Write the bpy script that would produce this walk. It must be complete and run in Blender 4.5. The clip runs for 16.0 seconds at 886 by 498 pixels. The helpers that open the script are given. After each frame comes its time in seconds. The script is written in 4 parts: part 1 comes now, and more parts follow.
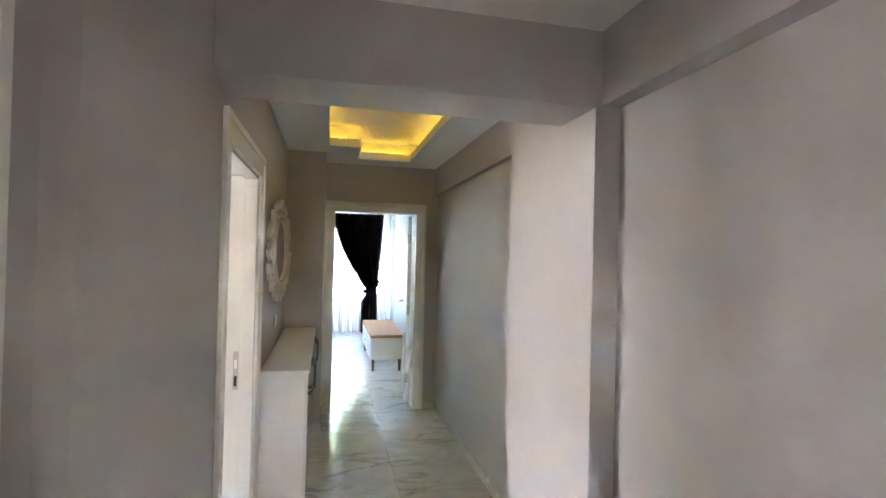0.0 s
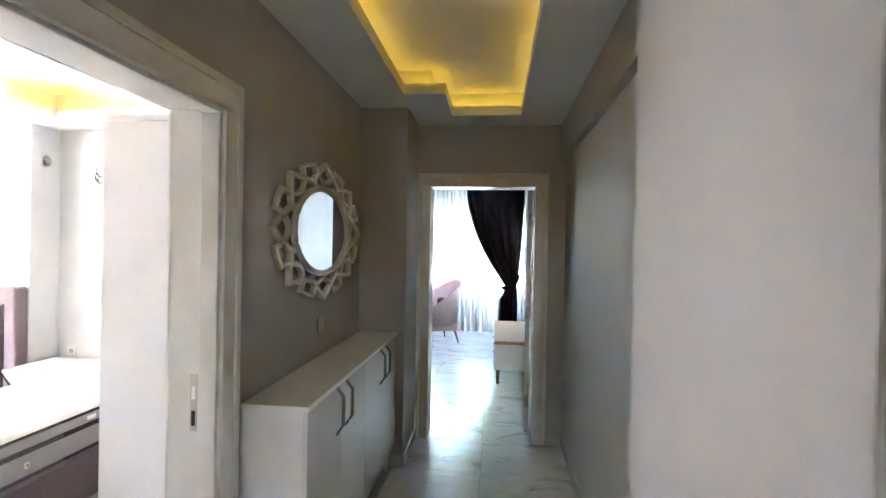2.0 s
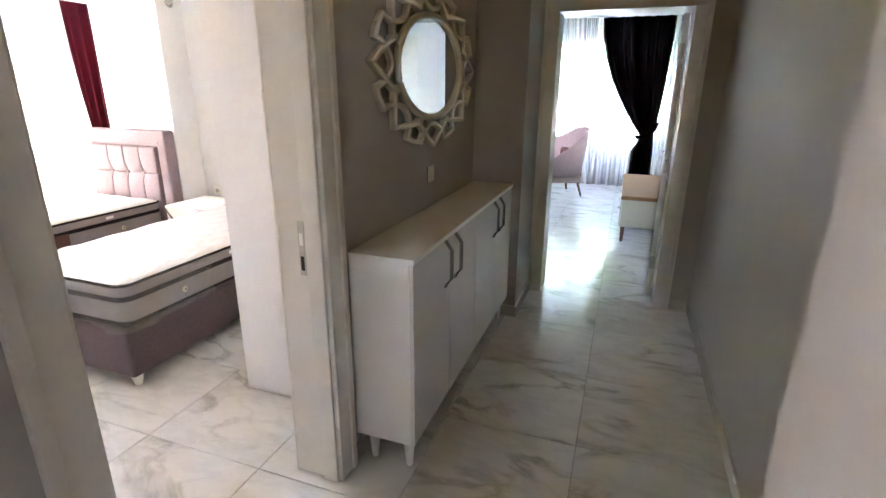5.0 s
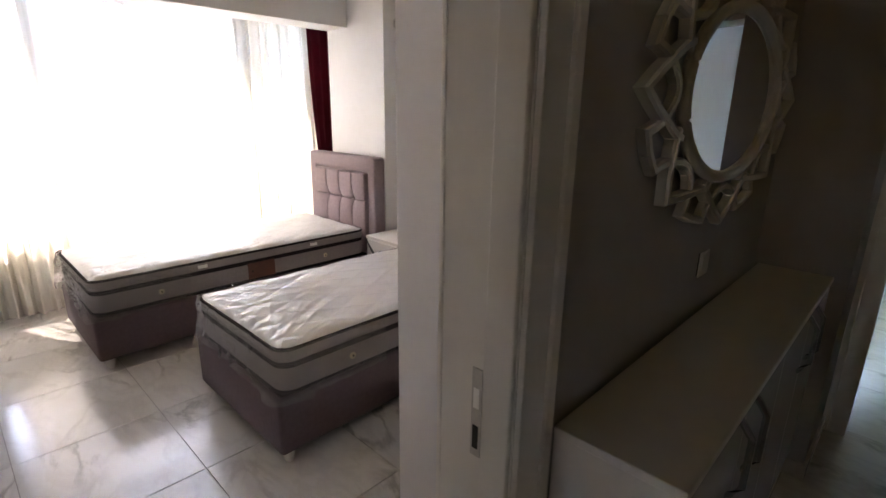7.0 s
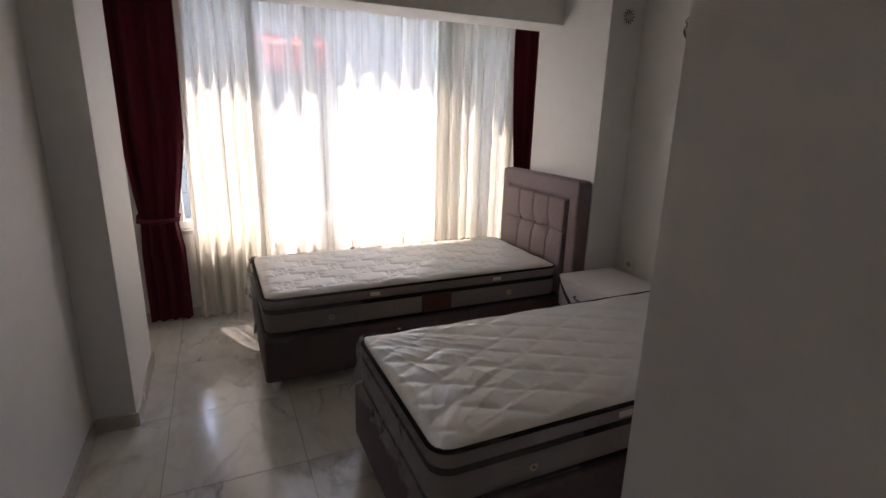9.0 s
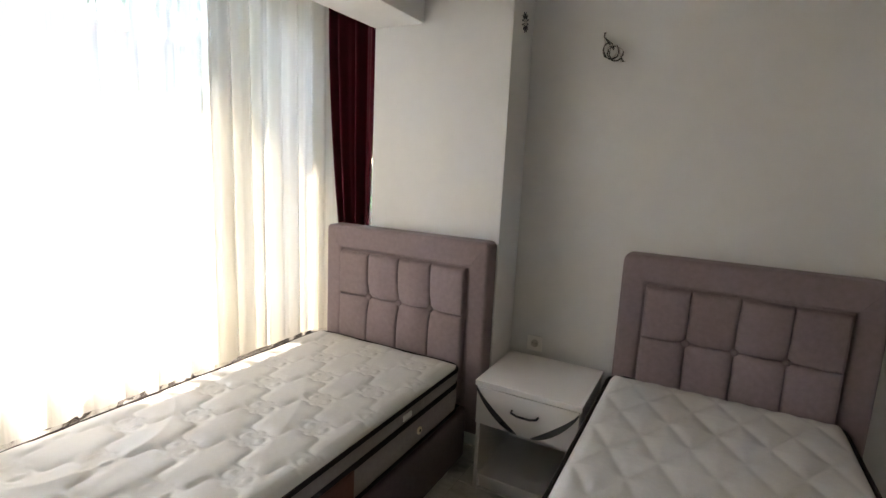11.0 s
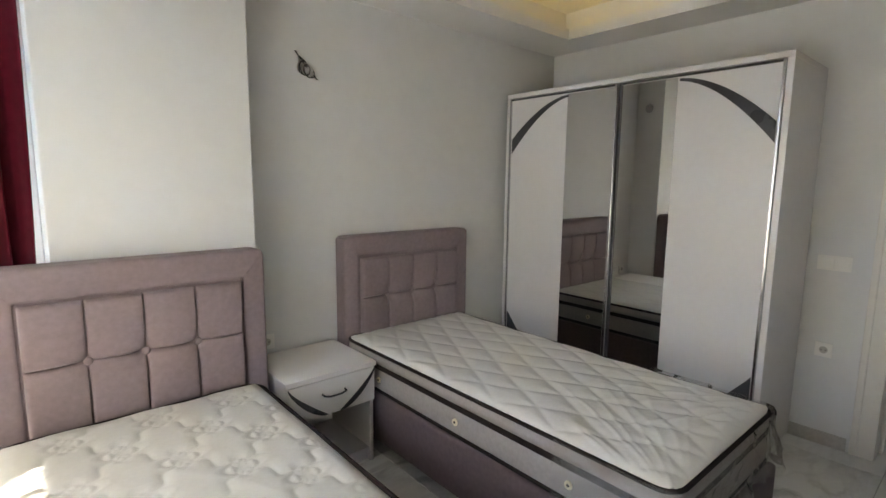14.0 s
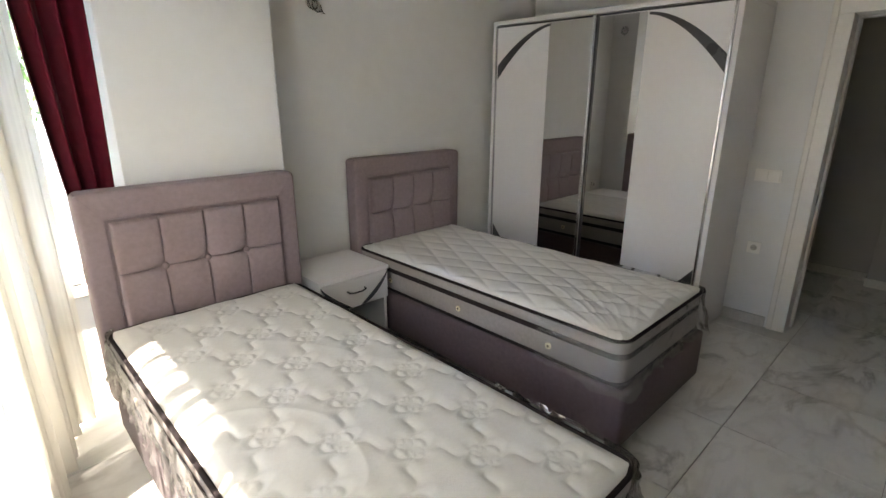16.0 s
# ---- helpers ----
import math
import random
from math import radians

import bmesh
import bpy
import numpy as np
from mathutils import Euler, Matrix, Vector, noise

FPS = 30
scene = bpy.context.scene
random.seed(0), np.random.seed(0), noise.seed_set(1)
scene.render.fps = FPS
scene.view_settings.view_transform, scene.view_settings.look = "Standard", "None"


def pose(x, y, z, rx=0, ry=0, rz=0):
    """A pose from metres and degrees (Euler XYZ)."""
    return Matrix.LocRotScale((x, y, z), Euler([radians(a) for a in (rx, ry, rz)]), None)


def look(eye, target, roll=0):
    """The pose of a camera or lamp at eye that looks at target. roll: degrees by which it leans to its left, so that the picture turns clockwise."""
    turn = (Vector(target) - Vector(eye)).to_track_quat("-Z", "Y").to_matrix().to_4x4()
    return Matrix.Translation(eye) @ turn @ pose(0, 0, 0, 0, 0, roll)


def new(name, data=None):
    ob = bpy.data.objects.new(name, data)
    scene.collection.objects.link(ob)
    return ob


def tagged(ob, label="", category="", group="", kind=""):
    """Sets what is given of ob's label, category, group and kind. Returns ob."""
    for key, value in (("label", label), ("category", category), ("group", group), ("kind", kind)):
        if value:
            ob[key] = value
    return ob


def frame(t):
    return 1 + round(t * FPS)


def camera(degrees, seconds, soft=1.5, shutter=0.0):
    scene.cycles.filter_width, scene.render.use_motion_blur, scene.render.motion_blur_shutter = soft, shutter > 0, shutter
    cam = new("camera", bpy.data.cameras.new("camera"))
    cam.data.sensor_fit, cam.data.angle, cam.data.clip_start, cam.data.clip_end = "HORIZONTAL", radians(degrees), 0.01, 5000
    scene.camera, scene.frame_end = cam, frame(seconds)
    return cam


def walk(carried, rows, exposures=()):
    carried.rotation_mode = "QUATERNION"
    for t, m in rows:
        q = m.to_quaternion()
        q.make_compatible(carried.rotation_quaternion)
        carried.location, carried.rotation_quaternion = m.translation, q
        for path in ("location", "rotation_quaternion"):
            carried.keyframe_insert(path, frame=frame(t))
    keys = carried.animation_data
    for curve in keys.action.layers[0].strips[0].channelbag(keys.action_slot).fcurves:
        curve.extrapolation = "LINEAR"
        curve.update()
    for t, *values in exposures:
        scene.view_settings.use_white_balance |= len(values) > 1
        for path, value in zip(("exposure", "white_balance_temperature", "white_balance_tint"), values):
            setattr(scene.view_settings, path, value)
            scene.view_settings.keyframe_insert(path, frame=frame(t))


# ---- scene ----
cam = camera(83.5, 16.0)
PATH = [
    (0, (0.436, 0.257, 1.611), (0.887, 2.205, 1.632), 1.4),
    (0.5, (0.728, 0.492, 1.565), (1.091, 2.459, 1.601), 1.0),
    (1, (0.867, 0.819, 1.54), (1.067, 2.809, 1.581), 0.7),
    (1.5, (0.955, 1.129, 1.545), (0.954, 3.129, 1.574), 0.9),
    (2, (1.024, 1.406, 1.534), (0.812, 3.394, 1.526), 1.0),
    (2.5, (0.989, 1.565, 1.514), (0.609, 3.527, 1.425), 1.0),
    (3, (0.993, 1.616, 1.508), (0.578, 3.542, 1.165), 0.8),
    (5.3, (1.005, 1.667, 1.501), (0.285, 3.43, 0.888), 0.5),
    (5.5, (0.965, 1.698, 1.5), (0.186, 3.435, 0.887), 0.6),
    (6, (0.835, 1.89, 1.535), (-0.106, 3.543, 0.92), 0.6),
    (6.5, (0.712, 2.149, 1.549), (-0.39, 3.706, 0.949), 0.7),
    (7, (0.53, 2.368, 1.561), (-0.805, 3.754, 1.015), 0.9),
    (7.5, (0.344, 2.507, 1.57), (-1.224, 3.638, 1.057), 0.8),
    (8, (0.226, 2.604, 1.555), (-1.508, 3.466, 1.056), 0.9),
    (8.2, (0.197, 2.617, 1.579), (-1.574, 3.388, 1.058), 1.5),
    (10.3, (-1.022, 2.86, 1.55), (-2.498, 4.132, 1.098), 2.2),
    (10.5, (-1.217, 2.827, 1.549), (-2.558, 4.251, 1.129), 2.5),
    (11, (-1.807, 2.796, 1.511), (-2.736, 4.536, 1.177), 2.7),
    (11.5, (-2.278, 2.851, 1.474), (-2.855, 4.751, 1.236), 2.1),
    (12, (-2.697, 2.898, 1.481), (-2.849, 4.882, 1.275), 1.8),
    (12.5, (-3.007, 2.94, 1.511), (-2.779, 4.914, 1.28), 1.4),
    (13, (-3.302, 2.927, 1.48), (-2.668, 4.811, 1.267), 0.9),
    (13.5, (-3.456, 2.813, 1.506), (-2.452, 4.525, 1.257), 0.8),
    (14, (-3.523, 2.685, 1.481), (-2.227, 4.183, 1.204), 0.6),
    (14.5, (-3.654, 2.576, 1.487), (-2.195, 3.894, 1.119), 0.6),
    (15, (-3.786, 2.512, 1.514), (-2.299, 3.755, 1.019), 0.5),
    (15.5, (-3.879, 2.468, 1.541), (-2.426, 3.722, 0.978), 0.4),
    (16, (-3.938, 2.443, 1.547), (-2.614, 3.82, 0.957), 0.1),
]
EXPOSURES = [(0.0, 8.5, 6850, 17), (0.5, 8.3, 6650, 15), (1.5, 8.1, 6550, 15), (3.0, 7.85, 6950, 19), (5.5, 7.7, 7200, 21), (6.5, 6.5, 7350, 22), (7.0, 5.85, 7550, 23), (7.5, 4.85, 7600, 24), (8.2, 4.25, 7600, 24),
             (10.3, 4.5, 7650, 17), (11.0, 4.95, 7600, 14), (12.5, 5.0, 7500, 11), (14.0, 5.35, 7350, 10), (14.5, 5.45, 7400, 11), (16.0, 5.15, 7400, 11)]
walk(cam, [(t, look(eye, target, roll)) for t, eye, target, roll in PATH], EXPOSURES)

# ---- world, sun, large lights ----
SUN_DIR = Vector((0.88, 0.35, -2.2)).normalized()
world = bpy.data.worlds.new("sky")
scene.world = world
world.use_nodes = True
wn = world.node_tree.nodes
sky = wn.new("ShaderNodeTexSky")
sky.sky_type, sky.sun_disc = "NISHITA", False
sky.sun_elevation = math.asin(-SUN_DIR.z)
sky.sun_rotation = math.atan2(-SUN_DIR.x, -SUN_DIR.y)
wn["Background"].inputs["Strength"].default_value = 0.15
world.node_tree.links.new(sky.outputs["Color"], wn["Background"].inputs["Color"])

sun = new("sun", bpy.data.lights.new("sun", "SUN"))
sun.data.energy, sun.data.angle, sun.data.color = 2.0, radians(0.5), (1.0, 0.96, 0.90)
sun.matrix_world = look((-8, 0, 12), Vector((-8, 0, 12)) + SUN_DIR)


def fill_lamp(name, eye, target, wide, high, watts, colour=(0.93, 0.97, 1.0)):
    lamp = new(name, bpy.data.lights.new(name, "AREA"))
    lamp.data.shape, lamp.data.size, lamp.data.size_y = "RECTANGLE", wide, high
    lamp.data.energy, lamp.data.color = watts, colour
    lamp.matrix_world = look(eye, target)
    return lamp


# Added fill lamp out of view, brightening the entry through the side room doorway.
fill_lamp("side_room_fill_light", (-1.86, 0.2, 1.5), (0, 0.2, 1.4), 0.4, 0.6, 0.09, (1.0, 0.95, 0.89))

# Weak warm fill lamp added behind the camera to lift the hall walls.
fill_lamp("entry_fill_light", (0.95, -1.78, 1.61), (0.95, 0, 1.5), 0.18, 0.2, 0.014, (1.0, 0.88, 0.76))

# ---- materials ----


def mat(name, base, rough=0.5, metal=0.0, var=0.06, scale=6.0, bump=0.0, bump_scale=120.0, spec=0.5, sheen=0.0, coat=0.0, coat_rough=0.03):
    m = bpy.data.materials.new(name)
    m.use_nodes = True
    nt = m.node_tree
    N, L = nt.nodes, nt.links
    p = N["Principled BSDF"]
    p.inputs["Roughness"].default_value, p.inputs["Metallic"].default_value = rough, metal
    p.inputs["Specular IOR Level"].default_value = spec
    p.inputs["Sheen Weight"].default_value = sheen
    p.inputs["Coat Weight"].default_value, p.inputs["Coat Roughness"].default_value = coat, coat_rough
    geo = N.new("ShaderNodeTexCoord")
    big, fine = N.new("ShaderNodeTexNoise"), N.new("ShaderNodeTexNoise")
    big.inputs["Scale"].default_value, big.inputs["Detail"].default_value = scale * 0.25, 4
    fine.inputs["Scale"].default_value, fine.inputs["Detail"].default_value = scale * 6, 3
    add = N.new("ShaderNodeMath")
    add.operation = "ADD"
    for k, n in enumerate((big, fine)):
        L.new(geo.outputs["Object"], n.inputs["Vector"])
        L.new(n.outputs["Fac"], add.inputs[k])
    mr = N.new("ShaderNodeMapRange")
    mr.inputs["From Min"].default_value, mr.inputs["From Max"].default_value = 0.6, 1.4
    mr.inputs["To Min"].default_value, mr.inputs["To Max"].default_value = 1 - var, 1 + var
    L.new(add.outputs[0], mr.inputs["Value"])
    sc = N.new("ShaderNodeVectorMath")
    sc.operation = "SCALE"
    sc.inputs[0].default_value = base
    L.new(mr.outputs[0], sc.inputs["Scale"])
    L.new(sc.outputs[0], p.inputs["Base Color"])
    rr = N.new("ShaderNodeMapRange")
    rr.inputs["From Min"].default_value, rr.inputs["From Max"].default_value = 0.3, 0.7
    rr.inputs["To Min"].default_value, rr.inputs["To Max"].default_value = max(0.02, rough * 0.85), min(1, rough * 1.15)
    L.new(big.outputs["Fac"], rr.inputs["Value"])
    L.new(rr.outputs[0], p.inputs["Roughness"])
    if bump:
        bn = N.new("ShaderNodeTexNoise")
        bn.inputs["Scale"].default_value, bn.inputs["Detail"].default_value = bump_scale, 3
        L.new(geo.outputs["Object"], bn.inputs["Vector"])
        bp = N.new("ShaderNodeBump")
        bp.inputs["Strength"].default_value, bp.inputs["Distance"].default_value = bump, 0.004
        L.new(bn.outputs["Fac"], bp.inputs["Height"])
        L.new(bp.outputs[0], p.inputs["Normal"])
    return m


def glass_mat(name, tint, gloss):
    m = bpy.data.materials.new(name)
    m.use_nodes = True
    N, L = m.node_tree.nodes, m.node_tree.links
    N.remove(N["Principled BSDF"])
    tr, gl, mix, fr = N.new("ShaderNodeBsdfTransparent"), N.new("ShaderNodeBsdfGlossy"), N.new("ShaderNodeMixShader"), N.new("ShaderNodeFresnel")
    tr.inputs["Color"].default_value = (*tint, 1)
    gl.inputs["Roughness"].default_value = gloss
    fr.inputs["IOR"].default_value = 1.45
    L.new(fr.outputs[0], mix.inputs[0])
    L.new(tr.outputs[0], mix.inputs[1])
    L.new(gl.outputs[0], mix.inputs[2])
    L.new(mix.outputs[0], N["Material Output"].inputs["Surface"])
    return m


def sheer_mat(name, colour, opacity, stripes=0.0, through_part=0.42):
    """Woven voile: part of the light passes between the threads, part scatters in them."""
    m = bpy.data.materials.new(name)
    m.use_nodes = True
    N, L = m.node_tree.nodes, m.node_tree.links
    N.remove(N["Principled BSDF"])
    tr, df, tl = N.new("ShaderNodeBsdfTransparent"), N.new("ShaderNodeBsdfDiffuse"), N.new("ShaderNodeBsdfTranslucent")
    cloth, mix = N.new("ShaderNodeMixShader"), N.new("ShaderNodeMixShader")
    df.inputs["Color"].default_value = tl.inputs["Color"].default_value = (*colour, 1)
    cloth.inputs[0].default_value = through_part
    L.new(df.outputs[0], cloth.inputs[1])
    L.new(tl.outputs[0], cloth.inputs[2])
    co, sep, wave = N.new("ShaderNodeTexCoord"), N.new("ShaderNodeSeparateXYZ"), N.new("ShaderNodeTexNoise")
    L.new(co.outputs["UV"], sep.inputs[0])
    wave.noise_dimensions = "1D"
    wave.inputs["Roughness"].default_value = 0.58
    wave.inputs["Scale"].default_value, wave.inputs["Detail"].default_value = 26.0, 6
    L.new(sep.outputs["X"], wave.inputs["W"])
    mr = N.new("ShaderNodeMapRange")
    mr.inputs["From Min"].default_value, mr.inputs["From Max"].default_value = 0.43, 0.58
    mr.inputs["To Min"].default_value, mr.inputs["To Max"].default_value = opacity - stripes, opacity + stripes
    L.new(wave.outputs["Fac"], mr.inputs["Value"])
    L.new(mr.outputs[0], mix.inputs[0])
    L.new(tr.outputs[0], mix.inputs[1])
    L.new(cloth.outputs[0], mix.inputs[2])
    L.new(mix.outputs[0], N["Material Output"].inputs["Surface"])
    return m


def marble_mat():
    m = bpy.data.materials.new("marble_tile")
    m.use_nodes = True
    N, L = m.node_tree.nodes, m.node_tree.links
    p = N["Principled BSDF"]
    co, oi, off = N.new("ShaderNodeTexCoord"), N.new("ShaderNodeObjectInfo"), N.new("ShaderNodeVectorMath")
    mul = N.new("ShaderNodeMath")
    mul.operation, mul.inputs[1].default_value = "MULTIPLY", 37.0
    L.new(oi.outputs["Random"], mul.inputs[0])
    off.operation = "ADD"
    L.new(co.outputs["Object"], off.inputs[0])
    L.new(mul.outputs[0], off.inputs[1])
    stretch = N.new("ShaderNodeMapping")
    stretch.inputs["Rotation"].default_value = (0, 0, radians(38))
    stretch.inputs["Scale"].default_value = (1.0, 2.1, 1.0)
    L.new(off.outputs[0], stretch.inputs["Vector"])

    def vein(scale, width, dist):
        n = N.new("ShaderNodeTexNoise")
        n.inputs["Scale"].default_value, n.inputs["Detail"].default_value = scale, 6
        n.inputs["Roughness"].default_value, n.inputs["Distortion"].default_value = 0.56, dist
        L.new(stretch.outputs[0], n.inputs["Vector"])
        sub, ab, mr = N.new("ShaderNodeMath"), N.new("ShaderNodeMath"), N.new("ShaderNodeMapRange")
        sub.operation, sub.inputs[1].default_value, ab.operation = "SUBTRACT", 0.5, "ABSOLUTE"
        L.new(n.outputs["Fac"], sub.inputs[0])
        L.new(sub.outputs[0], ab.inputs[0])
        L.new(ab.outputs[0], mr.inputs["Value"])
        mr.inputs["From Max"].default_value = width
        mr.inputs["To Min"].default_value, mr.inputs["To Max"].default_value = 1.0, 0.0
        return mr.outputs[0]

    mask = N.new("ShaderNodeTexNoise")
    mask.inputs["Scale"].default_value = 3.0
    L.new(off.outputs[0], mask.inputs["Vector"])
    mm = N.new("ShaderNodeMapRange")
    mm.inputs["From Min"].default_value, mm.inputs["From Max"].default_value = 0.42, 0.68
    L.new(mask.outputs["Fac"], mm.inputs["Value"])
    v1, v2 = vein(1.25, 0.042, 0.5), vein(2.7, 0.07, 0.4)
    a, b, s = N.new("ShaderNodeMath"), N.new("ShaderNodeMath"), N.new("ShaderNodeMath")
    a.operation = b.operation = "MULTIPLY"
    s.operation, s.use_clamp = "ADD", True
    L.new(v1, a.inputs[0])
    L.new(mm.outputs[0], a.inputs[1])
    L.new(v2, b.inputs[0])
    b.inputs[1].default_value = 0.2
    L.new(a.outputs[0], s.inputs[0])
    L.new(b.outputs[0], s.inputs[1])
    mix = N.new("ShaderNodeMix")
    mix.data_type = "RGBA"
    mix.inputs["A"].default_value, mix.inputs["B"].default_value = (0.70, 0.695, 0.675, 1), (0.40, 0.39, 0.375, 1)
    L.new(s.outputs[0], mix.inputs["Factor"])
    cloud, cm, out = N.new("ShaderNodeTexNoise"), N.new("ShaderNodeMapRange"), N.new("ShaderNodeVectorMath")
    cloud.inputs["Scale"].default_value, cloud.inputs["Detail"].default_value = 4.0, 4
    L.new(off.outputs[0], cloud.inputs["Vector"])
    cm.inputs["To Min"].default_value, cm.inputs["To Max"].default_value = 0.86, 1.1
    L.new(cloud.outputs["Fac"], cm.inputs["Value"])
    out.operation = "SCALE"
    L.new(mix.outputs["Result"], out.inputs[0])
    L.new(cm.outputs[0], out.inputs["Scale"])
    L.new(out.outputs[0], p.inputs["Base Color"])
    p.inputs["Roughness"].default_value = 0.14
    sm = N.new("ShaderNodeMapRange")
    sm.inputs["To Min"].default_value, sm.inputs["To Max"].default_value = 0.10, 0.26
    L.new(mask.outputs["Fac"], sm.inputs["Value"])
    L.new(sm.outputs[0], p.inputs["Roughness"])
    return m


def film_mat():
    """Thin crumpled polythene: mostly clear, with a little milkiness and sharp glints."""
    m = bpy.data.materials.new("clear_plastic_wrap")
    m.use_nodes = True
    N, L = m.node_tree.nodes, m.node_tree.links
    N.remove(N["Principled BSDF"])
    tr, gl, df = N.new("ShaderNodeBsdfTransparent"), N.new("ShaderNodeBsdfGlossy"), N.new("ShaderNodeBsdfDiffuse")
    a, b, fr = N.new("ShaderNodeMixShader"), N.new("ShaderNodeMixShader"), N.new("ShaderNodeFresnel")
    co, nz, bp = N.new("ShaderNodeTexCoord"), N.new("ShaderNodeTexNoise"), N.new("ShaderNodeBump")
    nz.inputs["Scale"].default_value, nz.inputs["Detail"].default_value, nz.inputs["Distortion"].default_value = 15.0, 5, 2.0
    bp.inputs["Strength"].default_value, bp.inputs["Distance"].default_value = 0.9, 0.02
    L.new(co.outputs["Object"], nz.inputs["Vector"])
    L.new(nz.outputs["Fac"], bp.inputs["Height"])
    L.new(bp.outputs[0], gl.inputs["Normal"])
    gl.inputs["Roughness"].default_value, fr.inputs["IOR"].default_value = 0.06, 1.5
    df.inputs["Color"].default_value = (0.8, 0.8, 0.8, 1)
    a.inputs[0].default_value = 0.10
    L.new(tr.outputs[0], a.inputs[1])
    L.new(df.outputs[0], a.inputs[2])
    L.new(fr.outputs[0], b.inputs[0])
    L.new(a.outputs[0], b.inputs[1])
    L.new(gl.outputs[0], b.inputs[2])
    L.new(b.outputs[0], N["Material Output"].inputs["Surface"])
    return m


def emit_mat(name, colour, strength):
    m = bpy.data.materials.new(name)
    m.use_nodes = True
    p = m.node_tree.nodes["Principled BSDF"]
    p.inputs["Base Color"].default_value = (*colour, 1)
    p.inputs["Emission Color"].default_value, p.inputs["Emission Strength"].default_value = (*colour, 1), strength
    return m


HALL_PAINT = mat("grey_wall_paint", (0.46, 0.44, 0.432), 0.6, var=0.03, scale=2, bump=0.12, bump_scale=160)
BED_PAINT = mat("pale_grey_wall_paint", (0.75, 0.755, 0.75), 0.6, var=0.03, scale=2, bump=0.12, bump_scale=160)
WHITE_PAINT = mat("white_ceiling_paint", (0.85, 0.85, 0.84), 0.7, var=0.02, scale=2, bump=0.08, bump_scale=160)
DOOR_WHITE = mat("cream_door_lacquer", (0.78, 0.755, 0.71), 0.32, var=0.03, scale=4, bump=0.05, bump_scale=40)
CAB_WHITE = mat("white_laminate", (0.78, 0.765, 0.76), 0.30, var=0.02, scale=2)
GLOSS_WHITE = mat("glossy_white_laminate", (0.80, 0.79, 0.80), 0.10, var=0.02, scale=5)
CAB_DOOR = mat("satin_white_door_front", (0.77, 0.755, 0.75), 0.05, var=0.02, scale=2, spec=1.0)
ANTHRACITE = mat("anthracite_inlay", (0.055, 0.055, 0.065), 0.3, var=0.15, scale=8)
MARBLE = marble_mat()
GROUT = mat("grey_grout", (0.33, 0.32, 0.30), 0.85, var=0.12, scale=20, bump=0.3)
SKIRT = mat("pale_marble_skirting", (0.58, 0.56, 0.53), 0.25, var=0.12, scale=9)
MAUVE = mat("mauve_velvet", (0.255, 0.20, 0.215), 0.9, var=0.14, scale=7, bump=0.25, bump_scale=260, spec=0.15, sheen=0.15)
PLUM = mat("plum_velvet", (0.14, 0.104, 0.115), 0.9, var=0.16, scale=7, bump=0.25, bump_scale=260, spec=0.15, sheen=0.08)
WRAPPED = mat("film_covered_quilting", (0.70, 0.69, 0.67), 0.6, var=0.04, scale=12, bump=0.5, bump_scale=22, spec=0.4, coat=0.35)
QUILT = mat("white_quilted_knit", (0.57, 0.56, 0.53), 0.8, var=0.04, scale=12, bump=0.25, bump_scale=300, spec=0.3, coat=0.6, coat_rough=0.32)
GREY_TICK = mat("grey_mattress_border", (0.33, 0.30, 0.29), 0.9, spec=0.15, var=0.12, scale=10, bump=0.3, bump_scale=220)
DARK_TAPE = mat("dark_binding_tape", (0.028, 0.022, 0.024), 0.85, var=0.2, scale=20, spec=0.1)
BADGE = mat("cream_eyelet", (0.72, 0.64, 0.46), 0.4, var=0.1, scale=20)
BROWN_TAG = mat("brown_cardboard_tag", (0.13, 0.055, 0.04), 0.6, var=0.15, scale=12)
CHROME = mat("brushed_chrome", (0.62, 0.62, 0.64), 0.18, metal=1.0, var=0.08, scale=20)
DARK_CHROME = mat("dark_chrome", (0.28, 0.28, 0.29), 0.2, metal=1.0, var=0.08, scale=20)
STEEL = mat("satin_steel", (0.55, 0.53, 0.50), 0.35, metal=1.0, var=0.1, scale=20)
MIRROR = mat("mirror_silver", (0.90, 0.91, 0.91), 0.015, metal=1.0, var=0.005, scale=2)
MIRROR_DIM = mat("bronze_tinted_mirror", (0.60, 0.60, 0.59), 0.015, metal=1.0, var=0.005, scale=2)
RED_VELVET = mat("burgundy_velvet", (0.095, 0.005, 0.015), 0.85, var=0.2, scale=6, bump=0.2, bump_scale=260, spec=0.15, sheen=0.06)
BLACK_VELVET = mat("black_velvet", (0.008, 0.006, 0.009), 0.9, var=0.2, scale=6, bump=0.2, spec=0.15)
SHEER = sheer_mat("ivory_voile", (0.84, 0.835, 0.81), 0.87, 0.125, 0.27)
SHEER_THIN = sheer_mat("thin_white_voile", (0.82, 0.82, 0.81), 0.52, 0.22, 0.45)
SHEER_DENSE = sheer_mat("cream_voile_gathered", (0.78, 0.765, 0.71), 0.972, 0.024, 0.22)
GLASS = glass_mat("window_glass", (0.96, 0.98, 0.97), 0.01)
PLASTIC = film_mat()
PVC = mat("white_window_frame", (0.80, 0.80, 0.79), 0.3, var=0.02, scale=4)
SOCKET = mat("white_socket_plastic", (0.88, 0.87, 0.84), 0.3, var=0.02, scale=20)
HOLE = mat("black_recess", (0.012, 0.012, 0.012), 0.7, var=0.1, scale=20)
OAK = mat("honey_oak", (0.42, 0.185, 0.075), 0.55, var=0.22, scale=5, bump=0.15, bump_scale=60)
